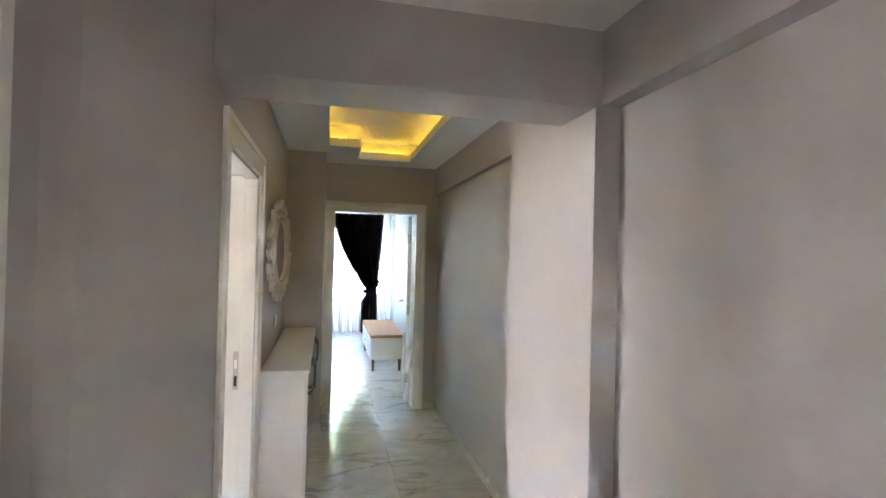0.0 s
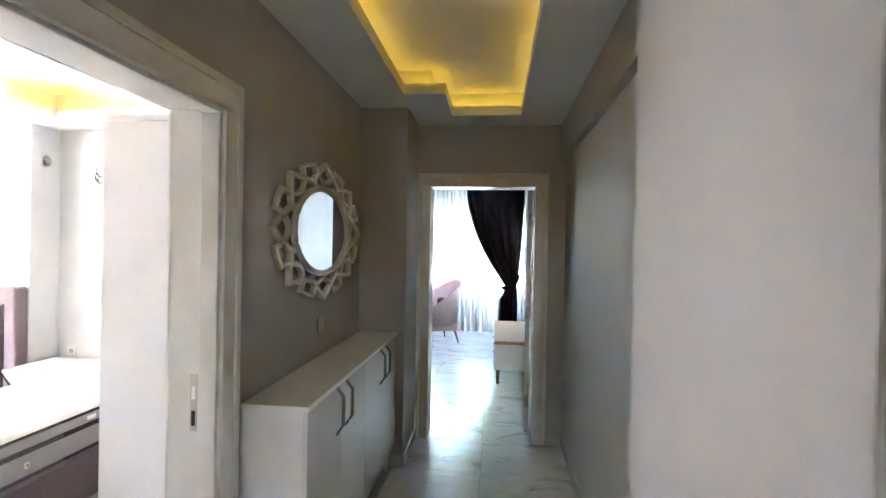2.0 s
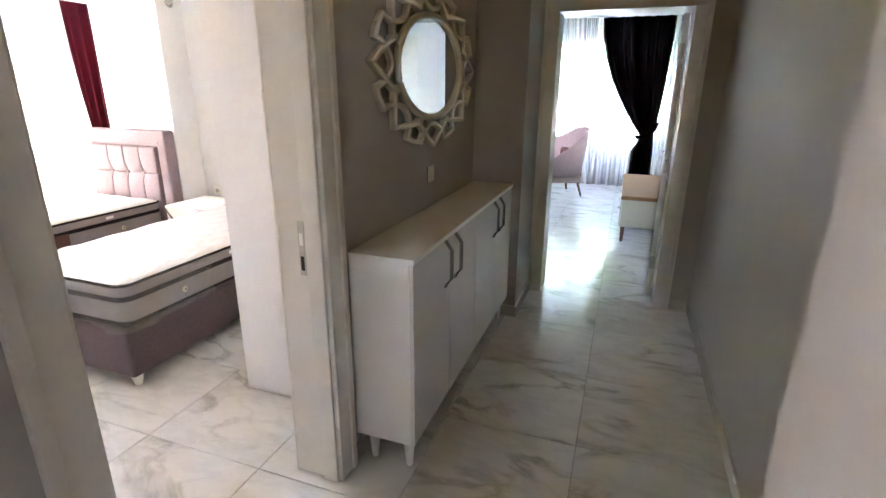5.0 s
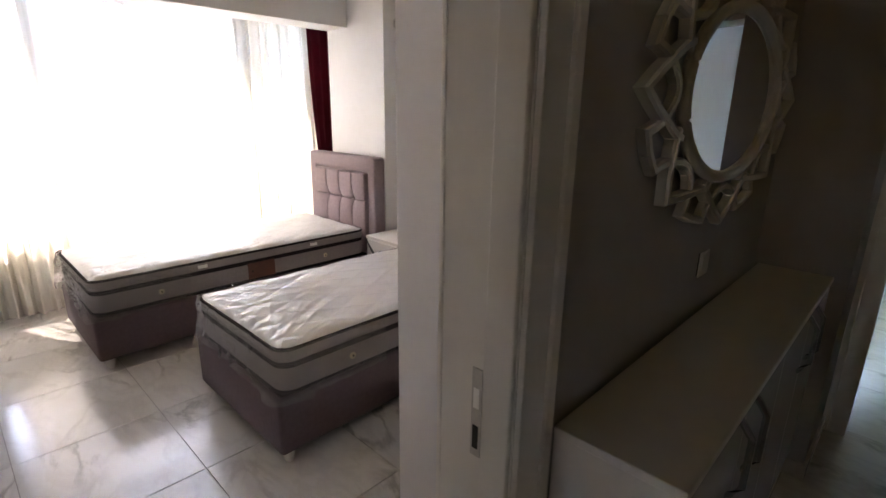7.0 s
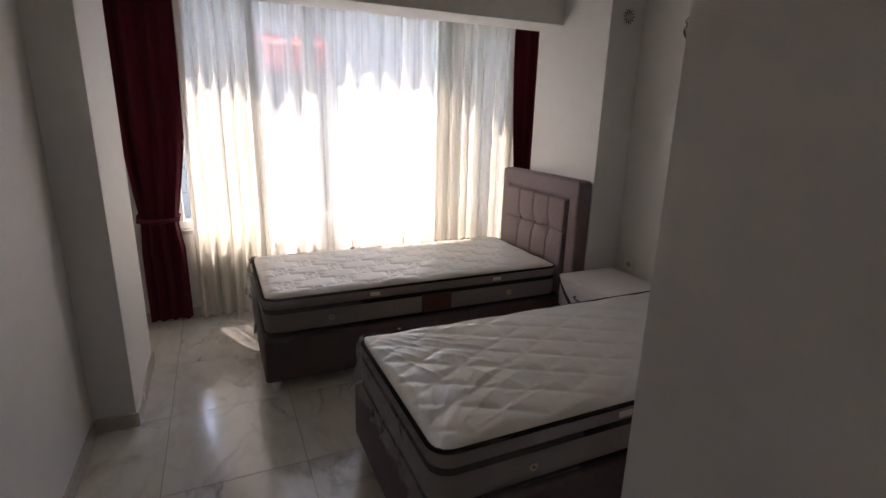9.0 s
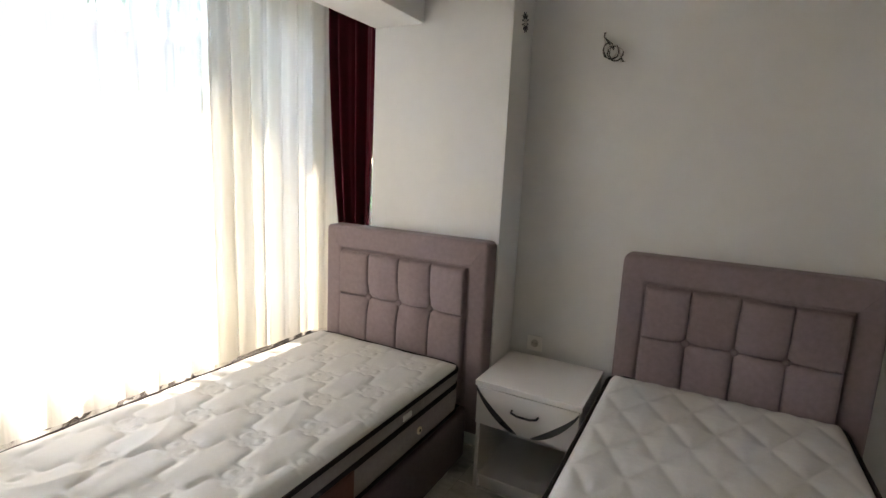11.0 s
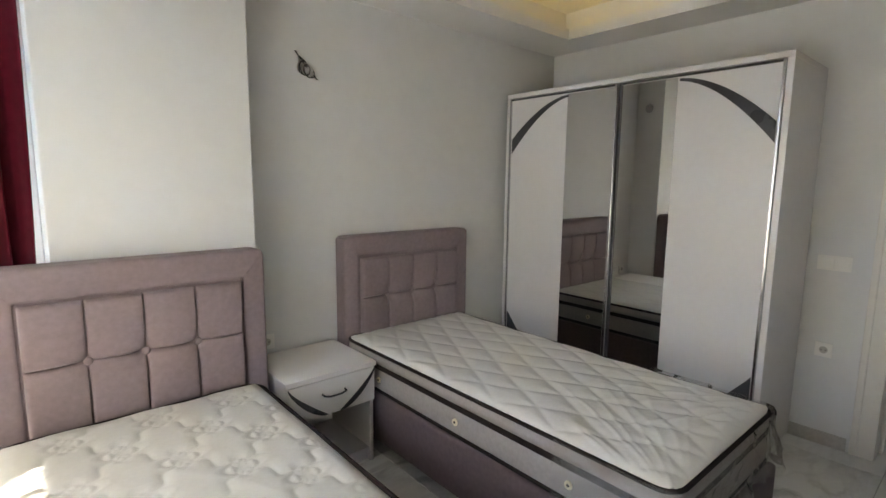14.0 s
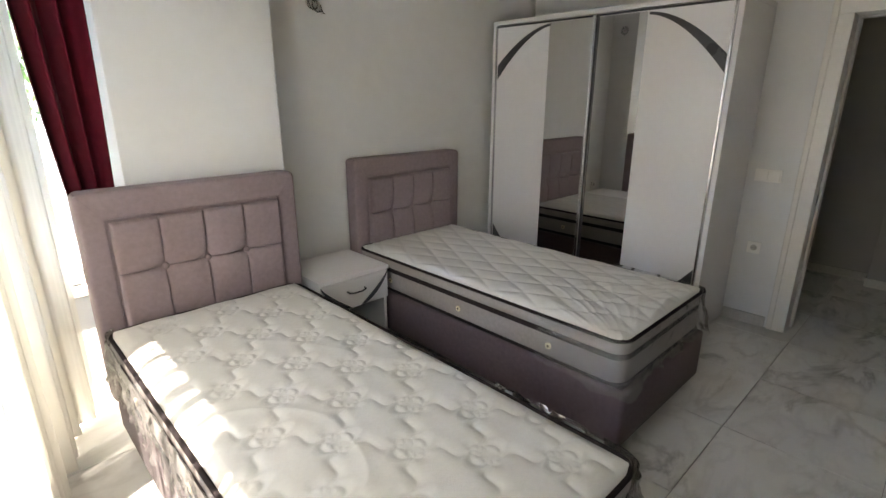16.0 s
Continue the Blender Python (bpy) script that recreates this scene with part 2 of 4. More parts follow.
WALNUT = mat("walnut_leg", (0.16, 0.07, 0.035), 0.45, var=0.2, scale=9)
PINK = mat("dusty_pink_velvet", (0.56, 0.42, 0.39), 0.9, var=0.14, scale=6, bump=0.25, bump_scale=200, sheen=0.35, spec=0.2)
RIVIERA = mat("white_mirror_frame", (0.74, 0.71, 0.64), 0.35, var=0.05, scale=12, bump=0.08)
LED = emit_mat("warm_led_strip", (1.0, 0.68, 0.08), 0.0145)
LED_BRIGHT = emit_mat("bright_warm_led_strip", (1.0, 0.68, 0.08), 0.036)
WIRE = mat("black_flex", (0.02, 0.02, 0.022), 0.45, var=0.2, scale=20)
SIDING = mat("stone_facade_render", (0.21, 0.20, 0.18), 0.85, var=0.1, scale=1.2, bump=0.3, bump_scale=30)
STONE = mat("grey_limestone", (0.24, 0.23, 0.21), 0.85, var=0.14, scale=5, bump=0.5, bump_scale=14)
ROADWAY = mat("grey_asphalt", (0.07, 0.069, 0.065), 0.85, var=0.15, scale=0.8, bump=0.4, bump_scale=18)
LEAF = mat("leaf_green", (0.075, 0.13, 0.03), 0.6, var=0.45, scale=3, spec=0.3)
BARK = mat("brown_bark", (0.10, 0.07, 0.05), 0.9, var=0.3, scale=8, bump=0.5, bump_scale=30)
AWNING_RED = mat("faded_red_canvas", (0.50, 0.09, 0.06), 0.8, var=0.12, scale=3)
AWNING_GREY = mat("grey_canvas", (0.33, 0.33, 0.34), 0.8, var=0.12, scale=3)
RAIL = mat("white_painted_rail", (0.72, 0.72, 0.70), 0.4, var=0.05, scale=8)

# ---- mesh helpers ----


def part(name, bm, material, parent=None, label="", smooth=False, at=None):
    me = bpy.data.meshes.new(name)
    bm.to_mesh(me)
    bm.free()
    me.materials.append(material)
    if smooth:
        for poly in me.polygons:
            poly.use_smooth = True
    ob = new(name, me)
    if at is not None:
        ob.matrix_basis = at
    if parent is not None:
        ob.parent = parent
    if label:
        ob["label"] = label
    return ob


def thing(name, x, y, z, label, category, group="", rz=0, kind=""):
    ob = new(name)
    ob.empty_display_size = 0.1
    ob.matrix_basis = pose(x, y, z, 0, 0, rz)
    return tagged(ob, label, category, group, kind)


def box(lo, hi, bevel=0.0, seg=2, bm=None):
    """An axis-aligned block between two corners, its edges rounded."""
    own = bmesh.new()
    c = [(a + b) / 2 for a, b in zip(lo, hi)]
    s = [abs(b - a) for a, b in zip(lo, hi)]
    bmesh.ops.create_cube(own, size=1, matrix=Matrix.Translation(c) @ Matrix.Diagonal((*s, 1)))
    if bevel:
        bmesh.ops.bevel(own, geom=own.edges[:], offset=min(bevel, min(s) * 0.45), segments=seg, affect="EDGES", profile=0.5)
    if bm is None:
        return own
    me = bpy.data.meshes.new("tmp")
    own.to_mesh(me)
    own.free()
    bm.from_mesh(me)
    bpy.data.meshes.remove(me)
    return bm


def tube(points, r, sides=8, closed=False):
    """A round rod along a line of points."""
    bm = bmesh.new()
    rings = []
    n = len(points)
    pts = [Vector(p) for p in points]
    for i, p in enumerate(pts):
        a = pts[(i - 1) % n] if closed or i else p
        b = pts[(i + 1) % n] if closed or i < n - 1 else p
        d = (b - a).normalized()
        u = d.cross(Vector((0, 0, 1)) if abs(d.z) < 0.9 else Vector((1, 0, 0))).normalized()
        v = d.cross(u)
        rr = r[i] if isinstance(r, (list, tuple)) else r
        rings.append([bm.verts.new(p + rr * (math.cos(2 * math.pi * k / sides) * u + math.sin(2 * math.pi * k / sides) * v)) for k in range(sides)])
    for i in range(n if closed else n - 1):
        a, b = rings[i], rings[(i + 1) % n]
        for k in range(sides):
            bm.faces.new((a[k], a[(k + 1) % sides], b[(k + 1) % sides], b[k]))
    if not closed:
        bm.faces.new(rings[0])
        bm.faces.new(rings[-1])
    bmesh.ops.recalc_face_normals(bm, faces=bm.faces[:])
    return bm


def prism(outline, z0, z1, axes=(0, 1, 2), bevel=0.0):
    """A flat outline pushed out along the third axis."""
    bm = bmesh.new()

    def vert(u, v, w):
        c = [0, 0, 0]
        c[axes[0]], c[axes[1]], c[axes[2]] = u, v, w
        return bm.verts.new(c)

    lo, hi = [vert(u, v, z0) for u, v in outline], [vert(u, v, z1) for u, v in outline]
    n = len(outline)
    bm.faces.new(lo)
    bm.faces.new(hi)
    for i in range(n):
        bm.faces.new((lo[i], lo[(i + 1) % n], hi[(i + 1) % n], hi[i]))
    bmesh.ops.recalc_face_normals(bm, faces=bm.faces[:])
    if bevel:
        bmesh.ops.bevel(bm, geom=bm.edges[:], offset=bevel, segments=2, affect="EDGES")
    return bm


def lathe(profile, sides=24):
    """A turned shape from (radius, height) pairs."""
    bm = bmesh.new()
    rings = [[bm.verts.new((r * math.cos(2 * math.pi * k / sides), r * math.sin(2 * math.pi * k / sides), z)) for k in range(sides)] for r, z in profile]
    for a, b in zip(rings, rings[1:]):
        for k in range(sides):
            bm.faces.new((a[k], a[(k + 1) % sides], b[(k + 1) % sides], b[k]))
    bm.faces.new(rings[0])
    bm.faces.new(rings[-1])
    bmesh.ops.recalc_face_normals(bm, faces=bm.faces[:])
    return bm


def sheet(nu, nv, f, uv=False):
    """A grid of nu by nv cells with its corners at f(u, v), u and v from 0 to 1."""
    bm = bmesh.new()
    vs = [[bm.verts.new(f(i / nu, j / nv)) for j in range(nv + 1)] for i in range(nu + 1)]
    lay = bm.loops.layers.uv.new("UVMap") if uv else None
    for i in range(nu):
        for j in range(nv):
            fc = bm.faces.new((vs[i][j], vs[i + 1][j], vs[i + 1][j + 1], vs[i][j + 1]))
            if uv:
                for lp, (a, b) in zip(fc.loops, ((i, j), (i + 1, j), (i + 1, j + 1), (i, j + 1))):
                    lp[lay].uv = (a / nu, b / nv)
    return bm


def structure(name, bm, material, label, category, smooth=False):
    return tagged(part(name, bm, material, None, "", smooth), label, category, kind="structure")


def boxes(*pairs):
    bm = bmesh.new()
    for lo, hi in pairs:
        box(lo, hi, bm=bm)
    return bm

# ---- large structure ----
TOP = 2.72
structure("floor", boxes(((-4.6, -1.9, -0.2), (3.0, 11.0, -0.004))), GROUT, "grey grout bed under polished marble-look floor tiles", "floor")
structure("wall_hall_west", boxes(((-0.025, 1.1, 0), (0.07, 2.17, TOP)), ((-0.025, 3.07, 0), (0.07, 5.35, TOP)), ((-0.025, 2.17, 2.03), (0.07, 3.07, TOP)),
          ((-0.025, 0.88, 0), (0.02, 1.1, TOP)), ((-0.025, -1.8, 0), (0.02, -0.02, TOP)), ((-0.025, -0.02, 2.03), (0.02, 0.88, TOP))), HALL_PAINT, "matt grey painted hall wall with a doorway", "wall")
structure("wall_bedroom_east", boxes(((-0.12, 1.9, 0), (-0.025, 2.17, TOP)), ((-0.12, 3.07, 0), (-0.025, 5.27, TOP)), ((-0.12, 2.17, 2.03), (-0.025, 3.07, TOP))),
          BED_PAINT, "pale grey painted bedroom wall with a doorway", "wall")
structure("wall_hall_north", boxes(((0.07, 5.35, 0), (0.47, 5.47, TOP)), ((1.35, 5.35, 0), (1.72, 5.47, TOP)), ((0.47, 5.35, 2.03), (1.35, 5.47, TOP))),
          HALL_PAINT, "matt grey painted hall end wall with a doorway", "wall")
structure("wall_hall_nib", box((0.07, 4.82, 0), (0.40, 5.35, 2.58)), HALL_PAINT, "grey painted pier closing the cabinet niche", "wall")
structure("wall_hall_east", boxes(((1.56, 2.8, 0), (1.72, 5.35, TOP)), ((1.50, -1.8, 0), (1.72, 1.93, TOP))), HALL_PAINT, "matt grey painted long hall wall", "wall")
structure("pier_hall", box((1.395, 1.93, 0), (1.72, 2.8, TOP), 0.004), HALL_PAINT, "grey painted pier carrying the hall beam", "pier")
structure("beam_hall_east", boxes(((1.515, 2.8, 2.23), (1.56, 5.35, TOP)), ((1.42, -1.8, 2.18), (1.50, 1.93, TOP))), HALL_PAINT, "shallow grey painted beam along the hall wall", "beam")
structure("beam_hall", box((0.07, 1.93, 2.17), (1.395, 2.21, TOP), 0.004), HALL_PAINT, "grey painted beam across the hall", "beam")
# Small opening invented in this unseen wall so that sky light reaches the hall.
structure("wall_entry_south", boxes(((-2.0, -1.9, 0), (0.80, -1.8, TOP)), ((1.10, -1.9, 0), (1.72, -1.8, TOP)), ((0.80, -1.9, 0), (1.10, -1.8, 1.45)), ((0.80, -1.9, 1.77), (1.10, -1.8, TOP))), HALL_PAINT, "grey painted entry wall with an unseen opening added for light", "wall")
structure("wall_side_room_east", boxes(((-0.12, 0.88, 0), (-0.025, 1.9, TOP)), ((-0.12, -1.8, 0), (-0.025, -0.02, TOP)), ((-0.12, -0.02, 2.03), (-0.025, 0.88, TOP))), WHITE_PAINT, "white painted side room wall with a doorway", "wall")
# The opening in this unseen wall is assumed, to admit light to the entry.
structure("wall_side_room_west", boxes(((-2.0, -1.8, 0), (-1.9, 0.0, TOP)), ((-2.0, 0.4, 0), (-1.9, 1.9, TOP)), ((-2.0, 0.0, 0), (-1.9, 0.4, 1.2)), ((-2.0, 0.0, 1.8), (-1.9, 0.4, TOP))), WHITE_PAINT, "white painted side room wall with an unseen opening added for light", "wall")
structure("wall_bedroom_north", boxes(((-3.44, 5.27, 0), (-0.12, 5.47, TOP)), ((-4.26, 5.27, 0), (-3.44, 5.47, 0.62)), ((-4.26, 5.27, 2.40), (-3.44, 5.47, TOP)), ((-4.26, 5.27, 0.62), (-4.14, 5.47, 2.40))),
          BED_PAINT, "pale grey painted bedroom wall behind the beds", "wall")
structure("column_bedroom_north", box((-3.44, 5.0, 0), (-2.68, 5.27, 2.47), 0.004), BED_PAINT, "pale grey painted column between bay and bedroom", "column")
structure("column_bedroom_south", box((-3.44, 2.05, 0), (-2.72, 2.237, 2.47), 0.004), BED_PAINT, "pale grey painted shallow column", "column")
structure("beam_bedroom", box((-3.44, 2.05, 2.187), (-3.147, 5.002, TOP), 0.004), BED_PAINT, "pale grey painted beam in front of the window bay", "beam")
structure("wall_bedroom_south", box((-4.26, 1.9, 0), (-0.12, 2.05, TOP)), BED_PAINT, "pale grey painted bedroom wall", "wall")
structure("wall_bedroom_west", boxes(((-4.26, 2.05, 0), (-4.14, 5.27, 0.67)), ((-4.26, 2.05, 2.44), (-4.14, 5.27, TOP)), ((-4.26, 2.05, 0.67), (-4.14, 2.40, 2.44)), ((-4.26, 5.19, 0.67), (-4.14, 5.27, 2.44))),
          BED_PAINT, "pale grey painted wall below the bedroom window", "wall")
structure("wall_living_south", boxes(((-2.6, 5.47, 0), (0.47, 5.55, TOP)), ((1.35, 5.47, 0), (1.80, 5.55, TOP)), ((0.47, 5.47, 2.03), (1.35, 5.55, TOP))), WHITE_PAINT, "white painted living room wall", "wall")
structure("wall_living_east", box((1.80, 5.47, 0), (1.95, 10.8, TOP)), WHITE_PAINT, "white painted living room wall beside the television stand", "wall")
structure("wall_living_west", box((-2.75, 5.47, 0), (-2.6, 10.8, TOP)), WHITE_PAINT, "white painted living room wall", "wall")
structure("wall_living_north", boxes(((-2.6, 10.6, 0), (-1.6, 10.8, TOP)), ((1.6, 10.6, 0), (1.80, 10.8, TOP)), ((-1.6, 10.6, 0), (1.6, 10.8, 0.1)), ((-1.6, 10.6, 2.3), (1.6, 10.8, TOP))),
          WHITE_PAINT, "white painted living room wall with a wide window", "wall")


def tray_ceiling(name, lo, hi, hole, notch, z, label, strip):
    """A plasterboard ceiling with a stepped recess, in one mesh."""
    (x0, y0), (x1, y1) = lo, hi
    (a0, b0), (a1, b1) = hole
    bm = bmesh.new()
    t, back = 0.07, 0.11
    for p, q in (((x0, y0), (a0, y1)), ((a1, y0), (x1, y1)), ((a0, y0), (a1, b0)), ((a0, b1), (a1, y1)), notch):
        box((p[0], p[1], z), (q[0], q[1], z + t), bm=bm)
    top = TOP - 0.03
    box((x0, y0, top), (x1, y1, TOP), bm=bm)
    for p, q in (((x0, y0), (a0 - back, y1)), ((a1 + back, y0), (x1, y1)), ((a0 - back, y0), (a1 + back, b0 - back)), ((a0 - back, b1 + back), (a1 + back, y1))):
        if q[0] - p[0] > 0.01 and q[1] - p[1] > 0.01:
            box((p[0], p[1], z + t), (q[0], q[1], top), bm=bm)
    (n0, m0), (n1, m1) = notch
    box((n0 - back, m0 + back, z + t), (n1 - back, m1 + back, top), bm=bm)
    structure(name, bm, WHITE_PAINT, label, "ceiling")
    led = bmesh.new()
    s, zz = 0.07, z + t
    for p, q in (((a0 - s - 0.015, b0), (a0 - s, m0)), ((a1 + s, b0), (a1 + s + 0.015, b1)), ((n1, b1 + s), (a1, b1 + s + 0.015)), ((a0, b0 - s - 0.015), (a1, b0 - s)),
                 ((n0, m0 + s), (n1 - s, m0 + s + 0.015)), ((n1 - s - 0.015, m0 + s), (n1 - s, m1))):
        box((p[0], p[1], zz), (q[0], q[1], zz + 0.012), bm=led)
    tagged(part("led_strip", led, strip), "warm yellow light strip hidden in the ceiling recess", "light strip")


tray_ceiling("ceiling_hall", (0.07, 2.21), (1.56, 5.35), ((0.425, 2.7), (1.19, 5.04)), ((0.425, 4.525), (0.69, 5.04)), 2.50, "white plasterboard hall ceiling with a stepped lit recess", LED)
tray_ceiling("ceiling_bedroom", (-3.147, 2.05), (-0.12, 5.27), ((-2.78, 2.45), (-0.45, 4.90)), ((-2.78, 4.5), (-2.37, 4.90)), 2.47, "white plasterboard bedroom ceiling with a stepped lit recess", LED_BRIGHT)
structure("ceiling_entry", boxes(((-2.0, -1.9, 2.46), (1.72, 1.93, 2.54))), WHITE_PAINT, "plain white entry ceiling", "ceiling")
structure("ceiling_bay", boxes(((-4.14, 2.05, 2.42), (-3.44, 5.27, 2.5))), WHITE_PAINT, "plain white ceiling over the window bay", "ceiling")
structure("ceiling_living", boxes(((-2.75, 5.47, 2.62), (1.95, 10.8, 2.7))), WHITE_PAINT, "plain white living room ceiling", "ceiling")
# Second box: unseen eave added to cast shade on the curtain's left part.
structure("roof_slab", boxes(((-4.26, -1.9, TOP), (1.95, 11.0, TOP + 0.15)), ((-4.45, -1.9, TOP), (-4.26, 3.42, TOP + 0.15))), SIDING, "concrete slab over the flat with an added unseen eave shading the curtain", "roof")

for name, pairs in {
    "baseboard_hall": (((1.548, 2.8, 0), (1.56, 5.35, 0.075)), ((1.383, 1.918, 0), (1.395, 2.8, 0.075)), ((1.395, 2.8, 0), (1.56, 2.812, 0.075)), ((1.43, 5.338, 0), (1.548, 5.35, 0.075)),
                       ((0.07, 1.1, 0), (0.082, 2.09, 0.075)), ((0.07, 3.17, 0), (0.082, 4.808, 0.075)), ((0.082, 4.808, 0), (0.412, 4.82, 0.075)), ((0.40, 4.82, 0), (0.412, 5.338, 0.075)),
                       ((1.488, -1.8, 0), (1.5, 1.918, 0.075)), ((0.02, 1.0, 0), (0.032, 1.1, 0.075))),
    "baseboard_bedroom": (((-0.132, 3.17, 0), (-0.12, 5.258, 0.075)), ((-2.68, 5.258, 0), (-0.132, 5.27, 0.075)), ((-2.68, 5.0, 0), (-2.668, 5.258, 0.075)), ((-3.44, 4.988, 0), (-2.668, 5.0, 0.075)),
                          ((-2.708, 2.05, 0), (-0.95, 2.062, 0.075)), ((-2.72, 2.062, 0), (-2.708, 2.249, 0.075)), ((-3.44, 2.237, 0), (-2.72, 2.249, 0.075)), ((-4.128, 2.05, 0), (-3.44, 2.062, 0.075)),
                          ((-4.14, 2.05, 0), (-4.128, 5.258, 0.075)), ((-4.128, 5.258, 0), (-3.44, 5.27, 0.075))),
    "baseboard_living": (((1.788, 5.55, 0), (1.80, 10.6, 0.075)), ((-2.6, 10.588, 0), (1.788, 10.6, 0.075)), ((-2.6, 5.55, 0), (0.4, 5.562, 0.075)))}.items():
    structure(name, boxes(*pairs), SKIRT, "pale marble skirting along the wall foot", "skirting")


# ---- doors ----
def lever(parent, x, y, z, along, out):
    """A chrome lever handle on its rose; along: the way it points, out: the way it stands off."""
    a, o = Vector(along), Vector(out)
    c = Vector((x, y, z))
    bm = tube([c + 0.004 * o, c + 0.012 * o], 0.026, 20)
    part("rose", bm, CHROME, parent, "chrome rose")
    path = [c + 0.01 * o, c + 0.042 * o, c + 0.052 * o + 0.012 * a, c + 0.054 * o + 0.06 * a, c + 0.05 * o + 0.125 * a]
    return part("door_handle", tube(path, [0.010, 0.010, 0.0105, 0.0095, 0.007], 10), CHROME, parent, "chrome lever handle", True)


def casing_set(parent, u0, u1, top, face, out, width, make):
    """Two uprights and a head with a raised outer bead on one face of the wall."""
    s = 1 if out > 0 else -1
    e = 0.014 * s
    bead = 0.022 * s
    for lo, hi in (((u0 - width, 0), (u0, top)), ((u1, 0), (u1 + width, top)), ((u0 - width, top), (u1 + width, top + width))):
        bm = make(lo, hi, face, face + e, 0.003)
        part("casing", bm, DOOR_WHITE, parent)
    for lo, hi in (((u0 - width - 0.003, 0), (u0 - width + 0.03, top + width - 0.03)), ((u1 + width - 0.03, 0), (u1 + width + 0.003, top + width - 0.03)), ((u0 - width - 0.003, top + width - 0.03), (u1 + width + 0.003, top + width + 0.003))):
        part("casing_bead", make(lo, hi, face, face + bead, 0.005), DOOR_WHITE, parent)


def make_x(lo, hi, f0, f1, b):
    return box((min(f0, f1), lo[0], lo[1]), (max(f0, f1), hi[0], hi[1]), b)


def make_y(lo, hi, f0, f1, b):
    return box((lo[0], min(f0, f1), lo[1]), (hi[0], max(f0, f1), hi[1]), b)


door = thing("door_1", 0, 0, 0, "cream lacquered bedroom door standing open inwards with its frame", "door", kind="structure")
casing_set(door, 2.20, 3.045, 2.0, 0.0705, 1, 0.105, make_x)
casing_set(door, 2.20, 3.045, 2.0, -0.1205, -1, 0.105, make_x)
for lo, hi in (((-0.12, 2.172, 0), (0.07, 2.20, 2.0)), ((-0.12, 3.045, 0), (0.07, 3.068, 2.0)), ((-0.12, 2.172, 2.0), (0.07, 3.068, 2.028))):
    part("jamb", box(lo, hi, 0.002), DOOR_WHITE, door)
for lo, hi in (((0.002, 3.030, 0), (0.068, 3.045, 1.985)), ((0.002, 2.20, 0), (0.068, 2.215, 1.985)), ((0.002, 2.20, 1.985), (0.068, 3.045, 2.0))):
    part("door_stop", box(lo, hi, 0.004), DOOR_WHITE, door)
strike = part("strike_plate", box((-0.034, 3.0425, 0.873), (-0.008, 3.0452, 1.073), 0.001), STEEL, door, "steel strike plate")
part("latch_hole", box((-0.028, 3.0412, 0.892), (-0.014, 3.0428, 0.945)), HOLE, strike)
part("latch_tongue_recess", box((-0.028, 3.0412, 0.985), (-0.014, 3.0428, 1.03)), SOCKET, strike)
leaf = part("door_leaf", box((-0.95, 2.158, 0.008), (-0.125, 2.198, 1.99), 0.004), DOOR_WHITE, door, "plain cream door leaf")
for z in (0.25, 0.8, 1.35):
    part("door_panel", box((-0.83, 2.195, z), (-0.25, 2.2025, z + 0.45), 0.006), DOOR_WHITE, leaf)
lever(leaf, -0.89, 2.198, 1.03, (1, 0, 0), (0, 1, 0))

door = thing("door_2", 0, 0, 0, "cream lacquered living room door standing open inwards with its frame", "door", kind="structure")
casing_set(door, 0.50, 1.322, 2.015, 5.3495, -1, 0.102, make_y)
casing_set(door, 0.50, 1.322, 2.015, 5.5505, 1, 0.102, make_y)
for lo, hi in (((0.472, 5.35, 0), (0.50, 5.55, 2.015)), ((1.322, 5.35, 0), (1.348, 5.55, 2.015)), ((0.472, 5.35, 2.015), (1.348, 5.55, 2.029))):
    part("jamb", box(lo, hi, 0.002), DOOR_WHITE, door)
leaf = part("door_leaf", box((1.275, 5.555, 0.01), (1.315, 6.37, 2.005), 0.004), DOOR_WHITE, door, "plain cream door leaf")
for z in (0.22, 0.95, 1.72):
    part("hinge", tube([(1.296, 5.548, z), (1.296, 5.548, z + 0.1)], 0.008, 10), STEEL, leaf, "steel hinge")
    part("hinge_plate", box((1.276, 5.5515, z), (1.312, 5.5545, z + 0.1)), STEEL, leaf, "steel hinge plate")
lever(leaf, 1.275, 6.30, 1.03, (0, -1, 0), (-1, 0, 0))
leaf.matrix_local = Matrix.Translation((1.315, 5.575, 0)) @ Matrix.Rotation(radians(-6.5), 4, "Z") @ Matrix.Translation((-1.315, -5.565, 0)) @ leaf.matrix_local


# ---- windows ----
def window(name, make, u0, u1, z0, z1, f, depth, posts, inward, label):
    w = thing(name, 0, 0, 0, label, "window", kind="structure")
    t = 0.06
    a, b = f, f + depth
    for lo, hi in (((u0, z0), (u1, z0 + t)), ((u0, z1 - t), (u1, z1)), ((u0, z0 + t), (u0 + t, z1 - t)), ((u1 - t, z0 + t), (u1, z1 - t))):
        part("window_frame", make(lo, hi, a, b, 0.006), PVC, w)
    edges = [u0 + t] + [q for p in posts for q in (p - 0.045, p + 0.045)] + [u1 - t]
    for p in posts:
        part("mullion", make((p - 0.045, z0 + t), (p + 0.045, z1 - t), a, b, 0.008), PVC, w)
    for i in range(0, len(edges), 2):
        g = part("pane", make((edges[i], z0 + t), (edges[i + 1], z1 - t), (a + b) / 2 - 0.003, (a + b) / 2 + 0.003, 0), GLASS, w)
        g.visible_shadow = False
    part("window_sill", make((u0 - 0.03, z0 - 0.03), (u1 + 0.03, z0), inward, b, 0.006), SKIRT, w, "pale marble window sill")
    return w


